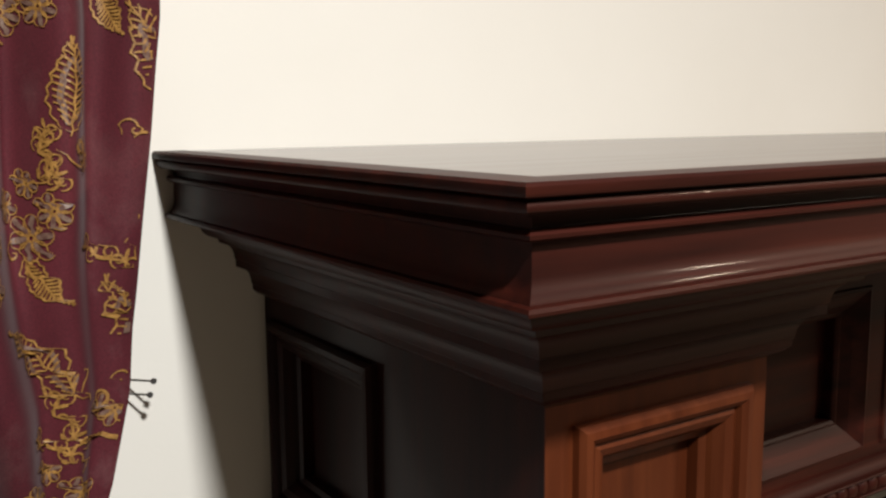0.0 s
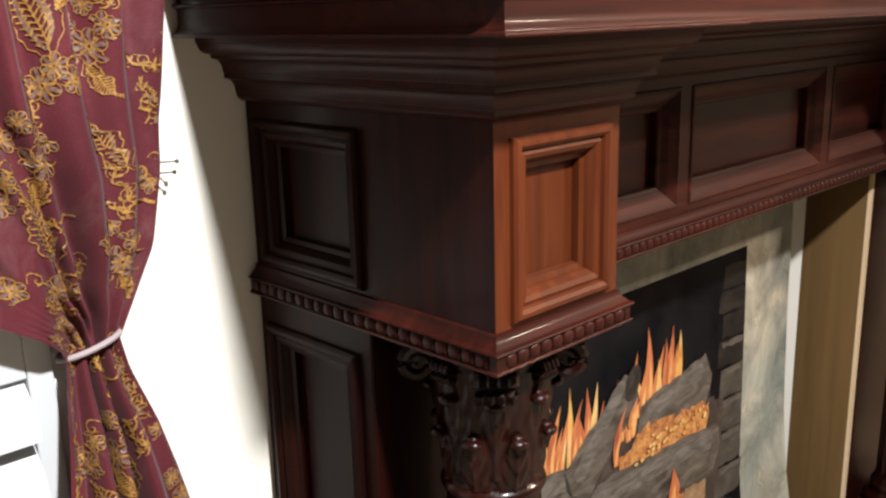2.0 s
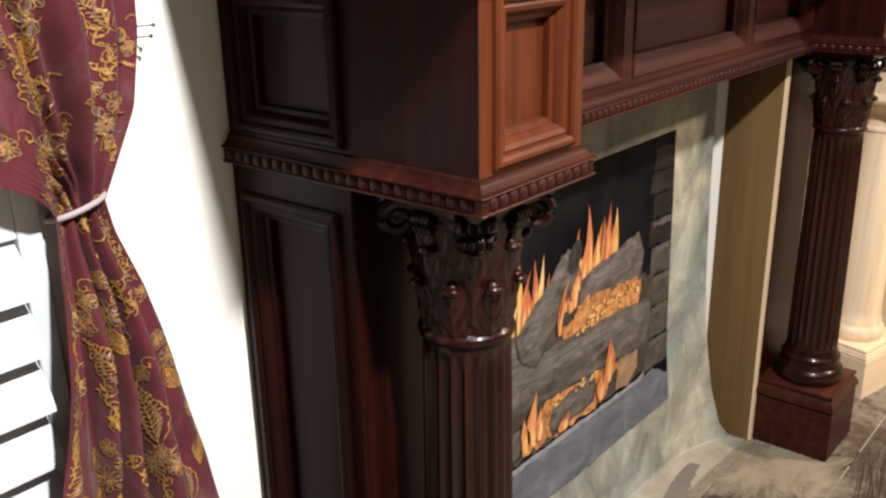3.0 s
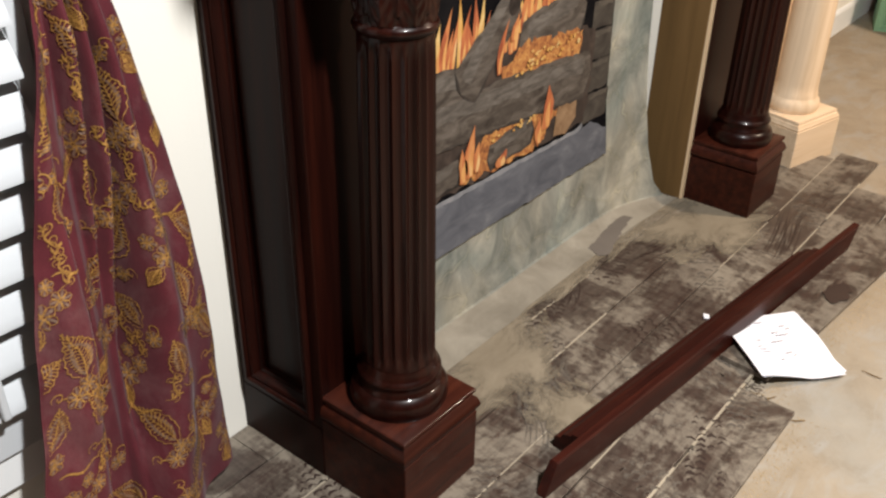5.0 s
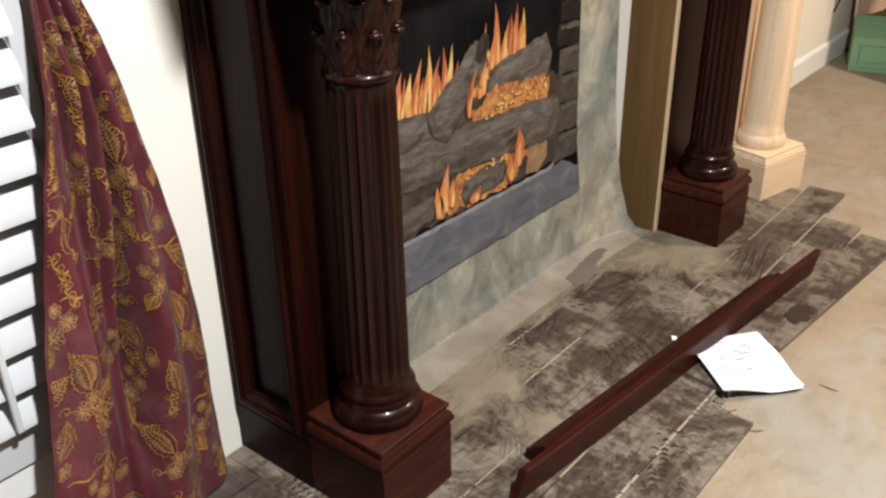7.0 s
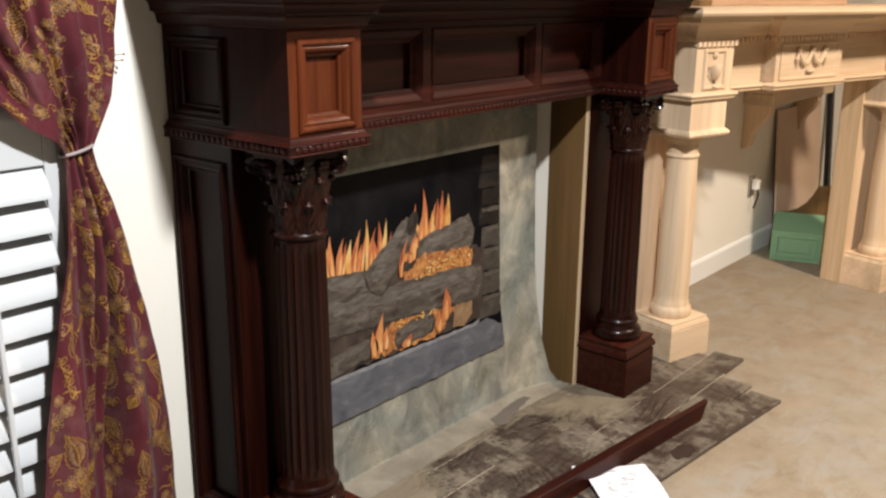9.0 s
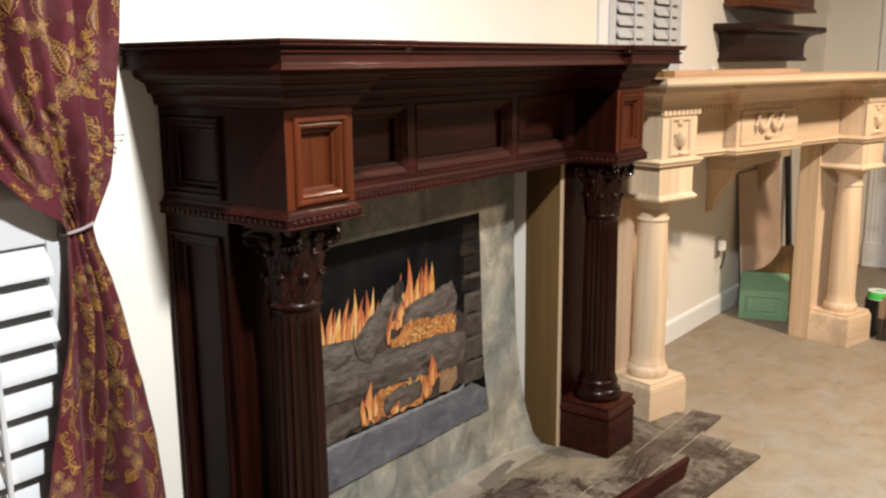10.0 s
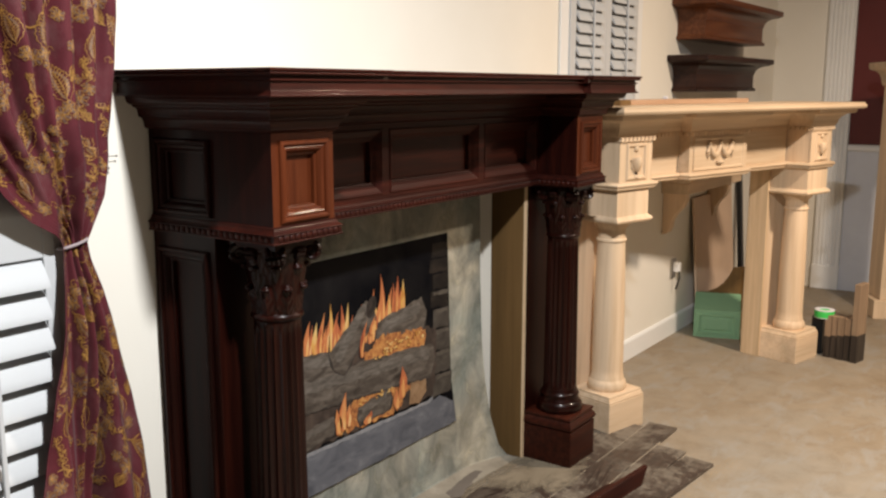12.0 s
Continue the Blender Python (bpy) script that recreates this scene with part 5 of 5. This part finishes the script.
for x in (0.03, 0.78):
    bm = bmesh.new()
    prof = [(-0.002, 0.0), (-0.03, 0.01), (-0.045, 0.04), (-0.05, 0.08), (-0.075, 0.12), (-0.11, 0.16), (-0.13, 0.2), (-0.13, 0.24), (-0.002, 0.24)]
    a = [bm.verts.new((x, y, z)) for y, z in prof]
    b = [bm.verts.new((x + 0.07, y, z)) for y, z in prof]
    bm.faces.new(a)
    bm.faces.new(b[::-1])
    for i in range(len(prof)):
        bm.faces.new((a[i], a[(i + 1) % len(prof)], b[(i + 1) % len(prof)], b[i]))
    part("corbel", bm, blond_z, corb)
sock = tagged(part("wall_socket", box((3.985, WALL - 0.012, 0.335), (4.055, WALL - 0.001, 0.45), 0.003), metal), "grey metal wall socket with a plug", "socket")
part("plug", box((4.0, WALL - 0.05, 0.375), (4.04, WALL - 0.013, 0.43), 0.006), white_paint, sock)
bm = bmesh.new()
tube(bm, [(4.02, WALL - 0.045, 0.378), (4.018, WALL - 0.05, 0.34), (4.012, WALL - 0.04, 0.30), (4.016, WALL - 0.03, 0.27)], 0.005, 8)
part("cord", bm, black_plastic, sock, "", True)
ob = tagged(part("leaning_board", box((0, -0.012, 0), (0.72, 0, 0.80), 0.002), cardboard), "pinkish fibreboard sheet leaning against the wall", "board")
ob.matrix_world = pose(4.27, WALL - 0.075, GROUND, -4.5, 0, 0)
ob = tagged(part("dark_bar", box((0, 0, 0), (0.05, 0.03, 0.95), 0.003), black_plastic), "dark upright bar leaning against the wall", "bar")
ob.matrix_world = pose(5.12, WALL - 0.10, GROUND, -4, 0, 0)

# green box with a sloped back and a brown disc
green = tagged(empty("green_box", (4.06, 0.745, GROUND), -72), "green painted wooden box with panelled front on the floor", "box")
bm = bmesh.new()
add_rings(bm, (0.0, 0.0, 0.0), (1, 0, 0), (0, 0, 1), 0.265, 0.165, [(0, 0, 0, 0, -0.02), (0, 0, 0, 0, 0), (0.02, 0.02, 0.02, 0.02, 0), (0.024, 0.024, 0.024, 0.024, 0.006), (0.034, 0.034, 0.034, 0.034, 0.006), (0.04, 0.04, 0.04, 0.04, -0.006), (0.07, 0.07, 0.05, 0.05, 0.002)])
part("front_panel", bm, green_paint, green)
bm = bmesh.new()
prof = [(0.003, 0.0), (0.22, 0.0), (0.22, 0.225), (0.20, 0.230), (0.003, 0.163)]
a = [bm.verts.new((0.0, y, z)) for y, z in prof]
b = [bm.verts.new((0.265, y, z)) for y, z in prof]
bm.faces.new(a)
bm.faces.new(b[::-1])
for i in range(len(prof)):
    bm.faces.new((a[i], a[(i + 1) % len(prof)], b[(i + 1) % len(prof)], b[i]))
part("body", bm, green_paint, green)
bm = bmesh.new()
prof = [(0.02, 0.0), (0.02, 0.222), (0.07, 0.228), (0.12, 0.25), (0.16, 0.285), (0.19, 0.33), (0.215, 0.385), (0.33, 0.40), (0.33, 0.0)]
a = [bm.verts.new((x, 0.0, z)) for x, z in prof]
b = [bm.verts.new((x, 0.018, z)) for x, z in prof]
bm.faces.new(a)
bm.faces.new(b[::-1])
for i in range(len(prof)):
    bm.faces.new((a[i], a[(i + 1) % len(prof)], b[(i + 1) % len(prof)], b[i]))
ob = tagged(part("plywood_offcut", bm, raw_board), "brown plywood offcut with a curved edge behind the green box", "offcut")
ob.matrix_world = Matrix.Translation((4.06, 0.745, GROUND)) @ pose(0, 0, 0, 0, 0, -72) @ pose(0.0, 0.228, 0.0, 0, 0, 0)

# stained sample boards standing on end, with a roll of tape
stack = tagged(empty("sample_boards", (4.015, -0.165, GROUND), -14), "bundle of upright sample boards with dark stained lower ends", "boards")
stain = wood("half_stain", (0.02, 0.016, 0.013), (0.05, 0.042, 0.036), (0.10, 0.085, 0.07), "z", coat=0.0)
raw_dim = wood("raw_dim", (0.20, 0.14, 0.09), (0.30, 0.22, 0.15), (0.38, 0.29, 0.20), "z", (0.6, 0.7), 0.0)
for i, (dy, top) in enumerate(((0.0, 0.43), (0.040, 0.235), (0.076, 0.238), (0.112, 0.234), (0.148, 0.236))):
    dx = 0.006 * (i % 2)
    b = part("board", box((dx, dy, 0.0), (dx + 0.10, dy + 0.034, 0.15 - 0.008 * i), 0.002), stain, stack)
    part("raw_end", box((dx + 0.0005, dy + 0.0005, 0.1505 - 0.008 * i), (dx + 0.0995, dy + 0.0335, top), 0.002), raw_dim, b, "raw unstained upper end")
tape = empty("tape_roll", (4.10, 0.025, 0.2225))
bm = bmesh.new()
lathe(bm, [(0.028, -0.022), (0.052, -0.022), (0.052, 0.022), (0.028, 0.022), (0.028, -0.0219)], (0, 0), 28)
tagged(tape, "roll of tape with a bright green label on the boards", "tape roll")
part("roll", bm, paper_mat, tape, "", True)
bm = bmesh.new()
lathe(bm, [(0.0515, -0.018), (0.0528, -0.018), (0.0528, 0.018), (0.0515, 0.018)], (0, 0), 28)
part("label", bm, green_tape, tape, "bright green label", True)
tagged(part("black_case", box((4.10, 0.030, GROUND), (4.19, 0.090, 0.200), 0.006), black_plastic), "small black case standing on the floor beside the boards", "case")

# ---- end wall: fluted pilaster, chair rail, red panel ----
pil = tagged(empty("fluted_pilaster", (X1, 0.42, 0.0)), "white painted fluted pilaster on the end wall", "pilaster")
bm = bmesh.new()
ring = [(-0.001, -0.09), (-0.026, -0.09)]
for k in range(6):
    c = -0.0675 + 0.027 * k
    ring += [(-0.026, c - 0.009), (-0.018, c - 0.005), (-0.018, c + 0.005), (-0.026, c + 0.009)]
ring += [(-0.026, 0.09), (-0.001, 0.09)]
a = [bm.verts.new((x, y, 0.16)) for x, y in ring]
b = [bm.verts.new((x, y, TOP - 0.01)) for x, y in ring]
bm.faces.new(a)
bm.faces.new(b[::-1])
for i in range(len(ring)):
    bm.faces.new((a[i], a[(i + 1) % len(ring)], b[(i + 1) % len(ring)], b[i]))
part("shaft", bm, white_paint, pil)
part("base", box((-0.032, -0.095, GROUND), (-0.001, 0.095, 0.16), 0.003), white_paint, pil)
structure("wainscot", box((X1 - 0.012, -1.6, GROUND), (X1 - 0.001, 0.325, 1.0)), dull_white, "dull pale blue-grey wainscot panel", "wainscot")
structure("chair_rail", sweep([(X1, 0.325), (X1, -1.6)], [(0.001, 1.001), (0.022, 1.003), (0.030, 1.015), (0.030, 1.030), (0.022, 1.045), (0.001, 1.05)]), white_paint, "white moulded chair rail", "rail")
structure("red_panel", box((X1 - 0.010, -1.6, 1.052), (X1 - 0.001, 0.325, TOP - 0.01)), red_paint, "dark red painted wall above the rail", "wall panel")

# second pale mantel leg further off
far = tagged(empty("mantelpiece", (5.14, -0.09, GROUND), -62), "pale wooden mantelpiece with flared cap standing by the end wall", "mantelpiece")
for i, x in enumerate((0.0, 1.3)):
    leg = part("leg", box((x, 0.02, 0.12), (x + 0.19, 0.25, 1.47), 0.003), blond_z, far)
    bm = bmesh.new()
    add_rings(bm, (x, 0.019, 0.20), (1, 0, 0), (0, 0, 1), 0.19, 1.20, moulded(0.03, 0.03, 0.05, 0.05, 0.03, 0.015, 0.001))
    part("leg_panel", bm, blond_z, leg)
    part("plinth", box((x - 0.04, 0.0, 0.0), (x + 0.23, 0.27, 0.12), 0.003), blond_z, leg)
part("frieze", box((0.191, 0.04, 1.20), (1.299, 0.25, 1.47), 0.003), blond_x, far)
bm = bmesh.new()
add_sweep(bm, [(0, 0.25), (0, 0.02), (1.49, 0.02), (1.49, 0.25)], [(-0.03, 1.471), (0.01, 1.471), (0.014, 1.48), *cove(0.02, 1.49, 0.085, 1.57, 6), (0.10, 1.575), (0.105, 1.59), (0.105, 1.615), (-0.03, 1.615)])
add_box(bm, (0.02, 0.04, 1.475), (1.47, 0.25, 1.614))
part("shelf", bm, blond_x, far, "", True)

# ---- things on the floor ----
PLK = 0.0                  # top of the planks
mould = tagged(empty("loose_moulding", (0.566, 0.287, PLK + 0.001), -5.85), "length of dark stained stepped moulding lying on the planks", "moulding")
LNG = 1.318
bm = bmesh.new()
prof = [(0.0, 0.0), (0.020, 0.0), (0.020, 0.064), (0.017, 0.068), (0.003, 0.068), (0.0, 0.065)]
def extrude(bm, prof, x0, x1):
    a = [bm.verts.new((x0, y, z)) for y, z in prof]
    b = [bm.verts.new((x1, y, z)) for y, z in prof]
    bm.faces.new(a)
    bm.faces.new(b[::-1])
    for i in range(len(prof)):
        bm.faces.new((a[i], a[(i + 1) % len(prof)], b[(i + 1) % len(prof)], b[i]))
extrude(bm, prof, 0.0, LNG)
for v in bm.verts:            # both ends are cut on a slant
    v.co.x += (0.034 if v.co.x < 0.5 else 0.046) * v.co.z / 0.068
part("front_strip", bm, mahogany_x, mould)
bm = bmesh.new()
extrude(bm, [(0.0205, 0.001), (0.080, 0.001), (0.080, 0.026), (0.074, 0.031), (0.064, 0.033), (0.061, 0.043), (0.050, 0.049), (0.040, 0.051), (0.037, 0.059), (0.0205, 0.060)], 0.125, LNG - 0.15)
part("back_strip", bm, mahogany_x, mould)


def sheet(x, y, z, turn, curl, lift):
    w, h = 0.210, 0.222
    bm = bmesh.new()
    g = []
    for j in range(15):
        row = []
        for i in range(11):
            a, b = i / 10, j / 14
            zz = lift * (1 - b) ** 2 + curl * max(0, 0.5 - a) ** 2 * (0.4 + b) + 0.0015 * math.sin(a * 7 + b * 5)
            p = pose(x, y, 0, 0, 0, turn) @ Vector((a * w, b * h, 0))
            off = (0.098 - (p.x - 1.18) * 0.0875) - p.y
            drop = 0.021 * min(1, max(0, off / 0.07)) ** 1.3
            row.append(bm.verts.new((a * w, b * h, max(0, zz) - drop)))
        g.append(row)
    for p, q in zip(g, g[1:]):
        for i in range(10):
            bm.faces.new((p[i], p[i + 1], q[i + 1], q[i]))
    bmesh.ops.recalc_face_normals(bm, faces=bm.faces)
    bmesh.ops.solidify(bm, geom=bm.faces[:], thickness=0.0003)
    ob = tagged(part("paper_sheet", bm, paper_mat, None, "", True), "white printed sheet of paper lying on the floor", "paper", "loose papers")
    ob.matrix_world = pose(x, y, z, 0, 0, turn)
    return ob


for k, (dx, dy, tn) in enumerate(((0.0, 0.0, -39), (0.005, -0.004, -37), (-0.004, 0.003, -40))):
    pg = sheet(1.163 + dx, 0.104 + dy, 0.0142 + 0.0020 * k, tn, 0.05, 0.004)
bm = bmesh.new()
rnd = random.Random(7)
for k in range(14):
    x, y, w = rnd.uniform(0.04, 0.15), 0.05 + 0.011 * k, rnd.uniform(0.008, 0.035)
    add_box(bm, (x, y, 0.0058), (x + w, y + 0.003, 0.0060))
part("print_line", bm, ink, pg, "faint grey printed lines")["kind"] = "stuff"
ob = tagged(part("paper_scrap", box((0, 0, 0), (0.022, 0.014, 0.003), 0.0005), paper_mat), "torn white paper scrap on the planks", "scrap")
ob.matrix_world = pose(1.322, 0.303, PLK + 0.001, 4, 6, 30)
# splinters on the concrete
rnd = random.Random(21)
for x, y in ((1.122, -0.012), (1.376, -0.095), (1.159, 0.067)):
    bm = bmesh.new()
    tube(bm, [(0, 0, 0.002), (0.02, 0.004, 0.003), (rnd.uniform(0.03, 0.055), 0.002, 0.002)], [0.0007, 0.0014, 0.0006], 5)
    ob = tagged(part("wood_splinter", bm, raw_board), "thin wood splinter on the concrete floor", "splinter", "debris on the floor")
    ob.matrix_world = pose(x, y, GROUND + 0.0005, 0, 0, rnd.uniform(0, 180))

# ---- planks ----
planks = tagged(empty("plank_floor"), "dark wooden planks loosely laid on the concrete, covered in dust", "plank floor", "", "structure")
PITCH = 0.1255
rnd = random.Random(5)


def plank(x0, x1, y0, y1, turn=0.0, z=0.0, tip=0.0):
    w, h = round(x1 - x0, 3), round(y1 - y0, 4)
    bm = bmesh.new()
    add_box(bm, (0, 0, GROUND + 0.0003), (w, h, 0), 0.0014)
    ob = part("plank", bm, plank_mat, planks)
    # the grain and dust differ from piece to piece: mesh kept in world place, turned about its corner
    ob.data.transform(pose(x0, y0, z, 0, tip, turn))
    return ob


joints = {0: [-0.35, 0.673, 1.124], 1: [-0.9, 0.10, 0.668, 1.30, 2.302], 2: [-0.6, 0.62, 1.13, 1.72, 2.532], 3: [-1.0, 0.20, 1.045, 1.90, 2.47], 4: [-0.7, 0.35, 1.00, 1.62, 2.38], 5: [-0.95, 0.05, 0.99, 1.80, 2.30], 6: [-0.8, 0.30, 1.10, 1.95]}
for r, xs in joints.items():
    y0 = 0.0125 + r * PITCH
    y1 = min(y0 + PITCH - (0.005, 0.003, 0.002, 0.0042, 0.003, 0.002, 0.002)[r], WALL - 0.004)
    for a, b in zip(xs, xs[1:]):
        plank(a + 0.0006, b - 0.0006, y0 + rnd.uniform(0, 0.0012), y1)
# the front course at the far side has slipped out of line
plank(1.18, 2.246, 0.098, 0.098 + 0.118, -5.0, 0.0130, 0.66)

# pale dust packed into the seams
seam = paint("seam_dust", (0.30, 0.255, 0.19), 0.85, 0.2)
rnd = random.Random(9)
for r in range(1, 6):
    y = 0.0125 + r * PITCH
    x = -0.5
    while x < 2.1:
        ln = rnd.uniform(0.12, 0.5)
        if rnd.random() < 0.34:
            w = (0.005, 0.0028, 0.002, 0.004, 0.0028, 0.002)[r - 1]
            part("seam_fill", box((x, y - w + 0.0002, GROUND + 0.001), (x + ln, y + 0.0009, -0.001 + 0.0005 * (r % 2))), seam, planks)
        x += ln + rnd.uniform(0.0, 0.15)


# ---- marks on the planks: thin films of dirt and dust ----
def film(name, outline, mat, z, label, category):
    bm = bmesh.new()
    bm.faces.new([bm.verts.new((x, y, z)) for x, y in outline])
    ext = bmesh.ops.extrude_face_region(bm, geom=bm.faces[:])
    for v in [g for g in ext["geom"] if isinstance(g, bmesh.types.BMVert)]:
        v.co.z += 0.0004
    return tagged(part(name, bm, mat), label, category, "marks on the planks")


dark_mark = paint("dark_stain", (0.030, 0.017, 0.013), 0.5, 0.3)
def thin_dust():
    """Pale dust that thins out towards a ragged edge."""
    m, nodes, links, b = material("thin_dust", 0.9, spec=0.1)
    vec = coords(nodes, links, (1, 1, 1))
    info = nodes.new("ShaderNodeObjectInfo")
    shift = nodes.new("ShaderNodeVectorMath")
    shift.operation = "ADD"
    links.new(vec, shift.inputs[0])
    links.new(info.outputs["Location"], shift.inputs[1])
    n = noise_node(nodes, links, shift.outputs[0], 1.7, 10, 0.7, 0.6)
    far = nodes.new("ShaderNodeVectorMath")
    far.operation = "LENGTH"
    links.new(vec, far.inputs[0])
    sub = nodes.new("ShaderNodeMath")
    sub.operation = "MULTIPLY_ADD"
    links.new(far.outputs["Value"], sub.inputs[0])
    sub.inputs[1].default_value = -0.42
    links.new(n, sub.inputs[2])
    a = ramp(nodes, links, sub.outputs[0], [(0.14, (0, 0, 0)), (0.19, (0.45, 0.45, 0.45)), (0.34, (0.92, 0.92, 0.92))])
    sep = nodes.new("ShaderNodeSeparateColor")
    links.new(a, sep.inputs["Color"])
    links.new(sep.outputs["Red"], b.inputs["Alpha"])
    links.new(ramp(nodes, links, n, [(0.3, (0.15, 0.122, 0.086)), (0.7, (0.225, 0.188, 0.138))]), b.inputs["Base Color"])
    return m


dust_film = thin_dust()
for k, (x, y, sx, sy, turn) in enumerate(((0.84, 0.615, 0.30, 0.16, 14), (1.77, 0.53, 0.30, 0.17, -8), (1.38, 0.70, 0.42, 0.075, 2), (0.80, 0.38, 0.13, 0.10, 50))):
    bm = bmesh.new()
    bm.faces.new([bm.verts.new((math.cos(i * 0.2618), math.sin(i * 0.2618), 0)) for i in range(24)])
    ob = tagged(part("dust_patch", bm, dust_film), "patch of pale dust spread over the planks", "dust", "marks on the planks")
    ob.matrix_world = pose(x, y, PLK + 0.0028 + 0.0004 * k, 0, 0, turn) @ Matrix.Diagonal((sx, sy, 1, 1))
dust_mark = paint("dust_mark", (0.088, 0.071, 0.056), 0.9, 0.3)
film("floor_stain", wobbly([(1.634 + 0.055 * math.cos(a), 0.099 + 0.030 * math.sin(a)) for a in [i * 0.5236 for i in range(12)]], 0.006, 2, 0.01), dark_mark, 0.0112, "round dark stain on a plank", "stain")


def tread(cx, cy, turn, mat, n=9, ln=0.20):
    bm = bmesh.new()
    rnd = random.Random(int(cx * 1000))
    for i in range(n):
        t = i / (n - 1)
        half = 0.040 * (0.72 + 0.4 * math.sin(math.pi * (0.15 + 0.85 * t)))
        for k in range(4):
            if rnd.random() < 0.32:
                continue
            a = -half + 2 * half * k / 4
            x = t * ln
            pts = [(x, a), (x + 0.006, a + half * 0.22), (x, a + half * 0.44), (x + 0.005, a + half * 0.44), (x + 0.011, a + half * 0.22), (x + 0.005, a)]
            bm.faces.new([bm.verts.new((p + rnd.uniform(-0.003, 0.003), q + rnd.uniform(-0.002, 0.002), 0.0)) for p, q in pts])
    ob = tagged(part("tread_mark", bm, mat), "dusty shoe tread mark on the planks", "mark", "marks on the planks", "stuff")
    ob.matrix_world = pose(cx, cy, PLK + 0.0006, 0, 0, turn)


def streaks(cx, cy, turn, mat, n, ln, spread, bend, seed):
    """A swipe through the dust: thin, slightly bent strokes side by side."""
    bm = bmesh.new()
    rnd = random.Random(seed)
    for k in range(n):
        off, start, length = rnd.uniform(-spread, spread), rnd.uniform(-0.25, 0.25) * ln, ln * rnd.uniform(0.35, 1.0)
        w = rnd.uniform(0.0006, 0.0022)
        z = 0.00003 * k
        prev = None
        for i in range(13):
            t = i / 12
            x, y = start + length * t, off + bend * (t - 0.3) ** 2 + rnd.uniform(-0.0004, 0.0004)
            half = w * math.sin(math.pi * (0.04 + 0.92 * t))
            pair = (bm.verts.new((x, y - half, z)), bm.verts.new((x, y + half, z)))
            if prev:
                bm.faces.new((prev[0], pair[0], pair[1], prev[1]))
            prev = pair
    ob = tagged(part("dust_streak", bm, mat), "swiped streaks in the dust on the planks", "mark", "marks on the planks", "stuff")
    ob.matrix_world = pose(cx, cy, PLK + 0.0011, 0, 0, turn)


for x, y, turn, mat, n, ln in ((1.02, 0.60, 25, dark_mark, 12, 0.20), (1.45, 0.36, 35, dust_mark, 12, 0.20), (0.90, 0.20, 48, dust_mark, 12, 0.20), (1.00, 0.075, 20, dust_mark, 10, 0.17),
                               (0.71, 0.045, 75, dust_mark, 11, 0.18), (1.30, 0.60, 15, dark_mark, 12, 0.20), (1.62, 0.44, 60, dark_mark, 10, 0.17), (0.40, 0.30, 35, dust_mark, 12, 0.20),
                               (0.80, 0.07, 24, dark_mark, 12, 0.19), (0.52, 0.07, 60, dust_mark, 12, 0.20), (1.08, 0.22, -20, dust_mark, 9, 0.16), (0.22, 0.34, 60, dark_mark, 12, 0.22),
                               (0.28, 0.50, 75, dark_mark, 12, 0.20), (0.10, 0.30, 40, dark_mark, 11, 0.20), (0.30, 0.16, 20, dust_mark, 11, 0.20), (1.14, 0.43, -35, dark_mark, 10, 0.17),
                               (0.95, 0.50, 70, dark_mark, 11, 0.19), (1.95, 0.27, 30, dust_mark, 10, 0.18)):
    tread(x, y, turn, mat, n, ln)
streaks(0.72, 0.40, 38, dust_mark, 30, 0.30, 0.040, 0.09, 1)
streaks(0.86, 0.42, 62, dust_mark, 22, 0.24, 0.035, -0.08, 2)
streaks(1.12, 0.62, 20, dark_mark, 18, 0.22, 0.050, 0.05, 3)
streaks(1.50, 0.58, -12, dark_mark, 20, 0.26, 0.060, 0.05, 5)
streaks(1.75, 0.30, 10, dark_mark, 16, 0.30, 0.040, 0.02, 6)
film("floor_smear", wobbly([(1.40, 0.665), (1.43, 0.645), (1.58, 0.690), (1.655, 0.703), (1.64, 0.735), (1.52, 0.722), (1.42, 0.705)], 0.004, 12, 0.012), paint("dark_smear", (0.115, 0.097, 0.082), 0.8, 0.3), 0.0046, "oblong dark smear wiped through the dust", "stain")

# sawdust swept along the front of the planks
rnd = random.Random(33)
bm = bmesh.new()
for k in range(2600):
    x = rnd.uniform(0.55, 2.4)
    edge = 0.010 if x < 1.13 else 0.096 - (x - 1.18) * 0.0875
    y = edge - abs(rnd.gauss(0, 0.028)) - 0.003
    r = rnd.uniform(0.0006, 0.0020)
    pts = [(r * rnd.uniform(0.6, 1.4) * math.cos(a), r * math.sin(a)) for a in (0.3, 1.6, 2.9, 4.3, 5.5)]
    base = [bm.verts.new((x + p, y + q, GROUND + 0.0003)) for p, q in pts]
    top = bm.verts.new((x, y, GROUND + 0.0003 + r * 0.8))
    for i in range(5):
        bm.faces.new((base[i], base[(i + 1) % 5], top))
tagged(part("sawdust", bm, paint("sawdust_grains", (0.36, 0.265, 0.155), 0.9, 0.3)), "loose yellow sawdust along the edge of the planks", "sawdust", "", "stuff")
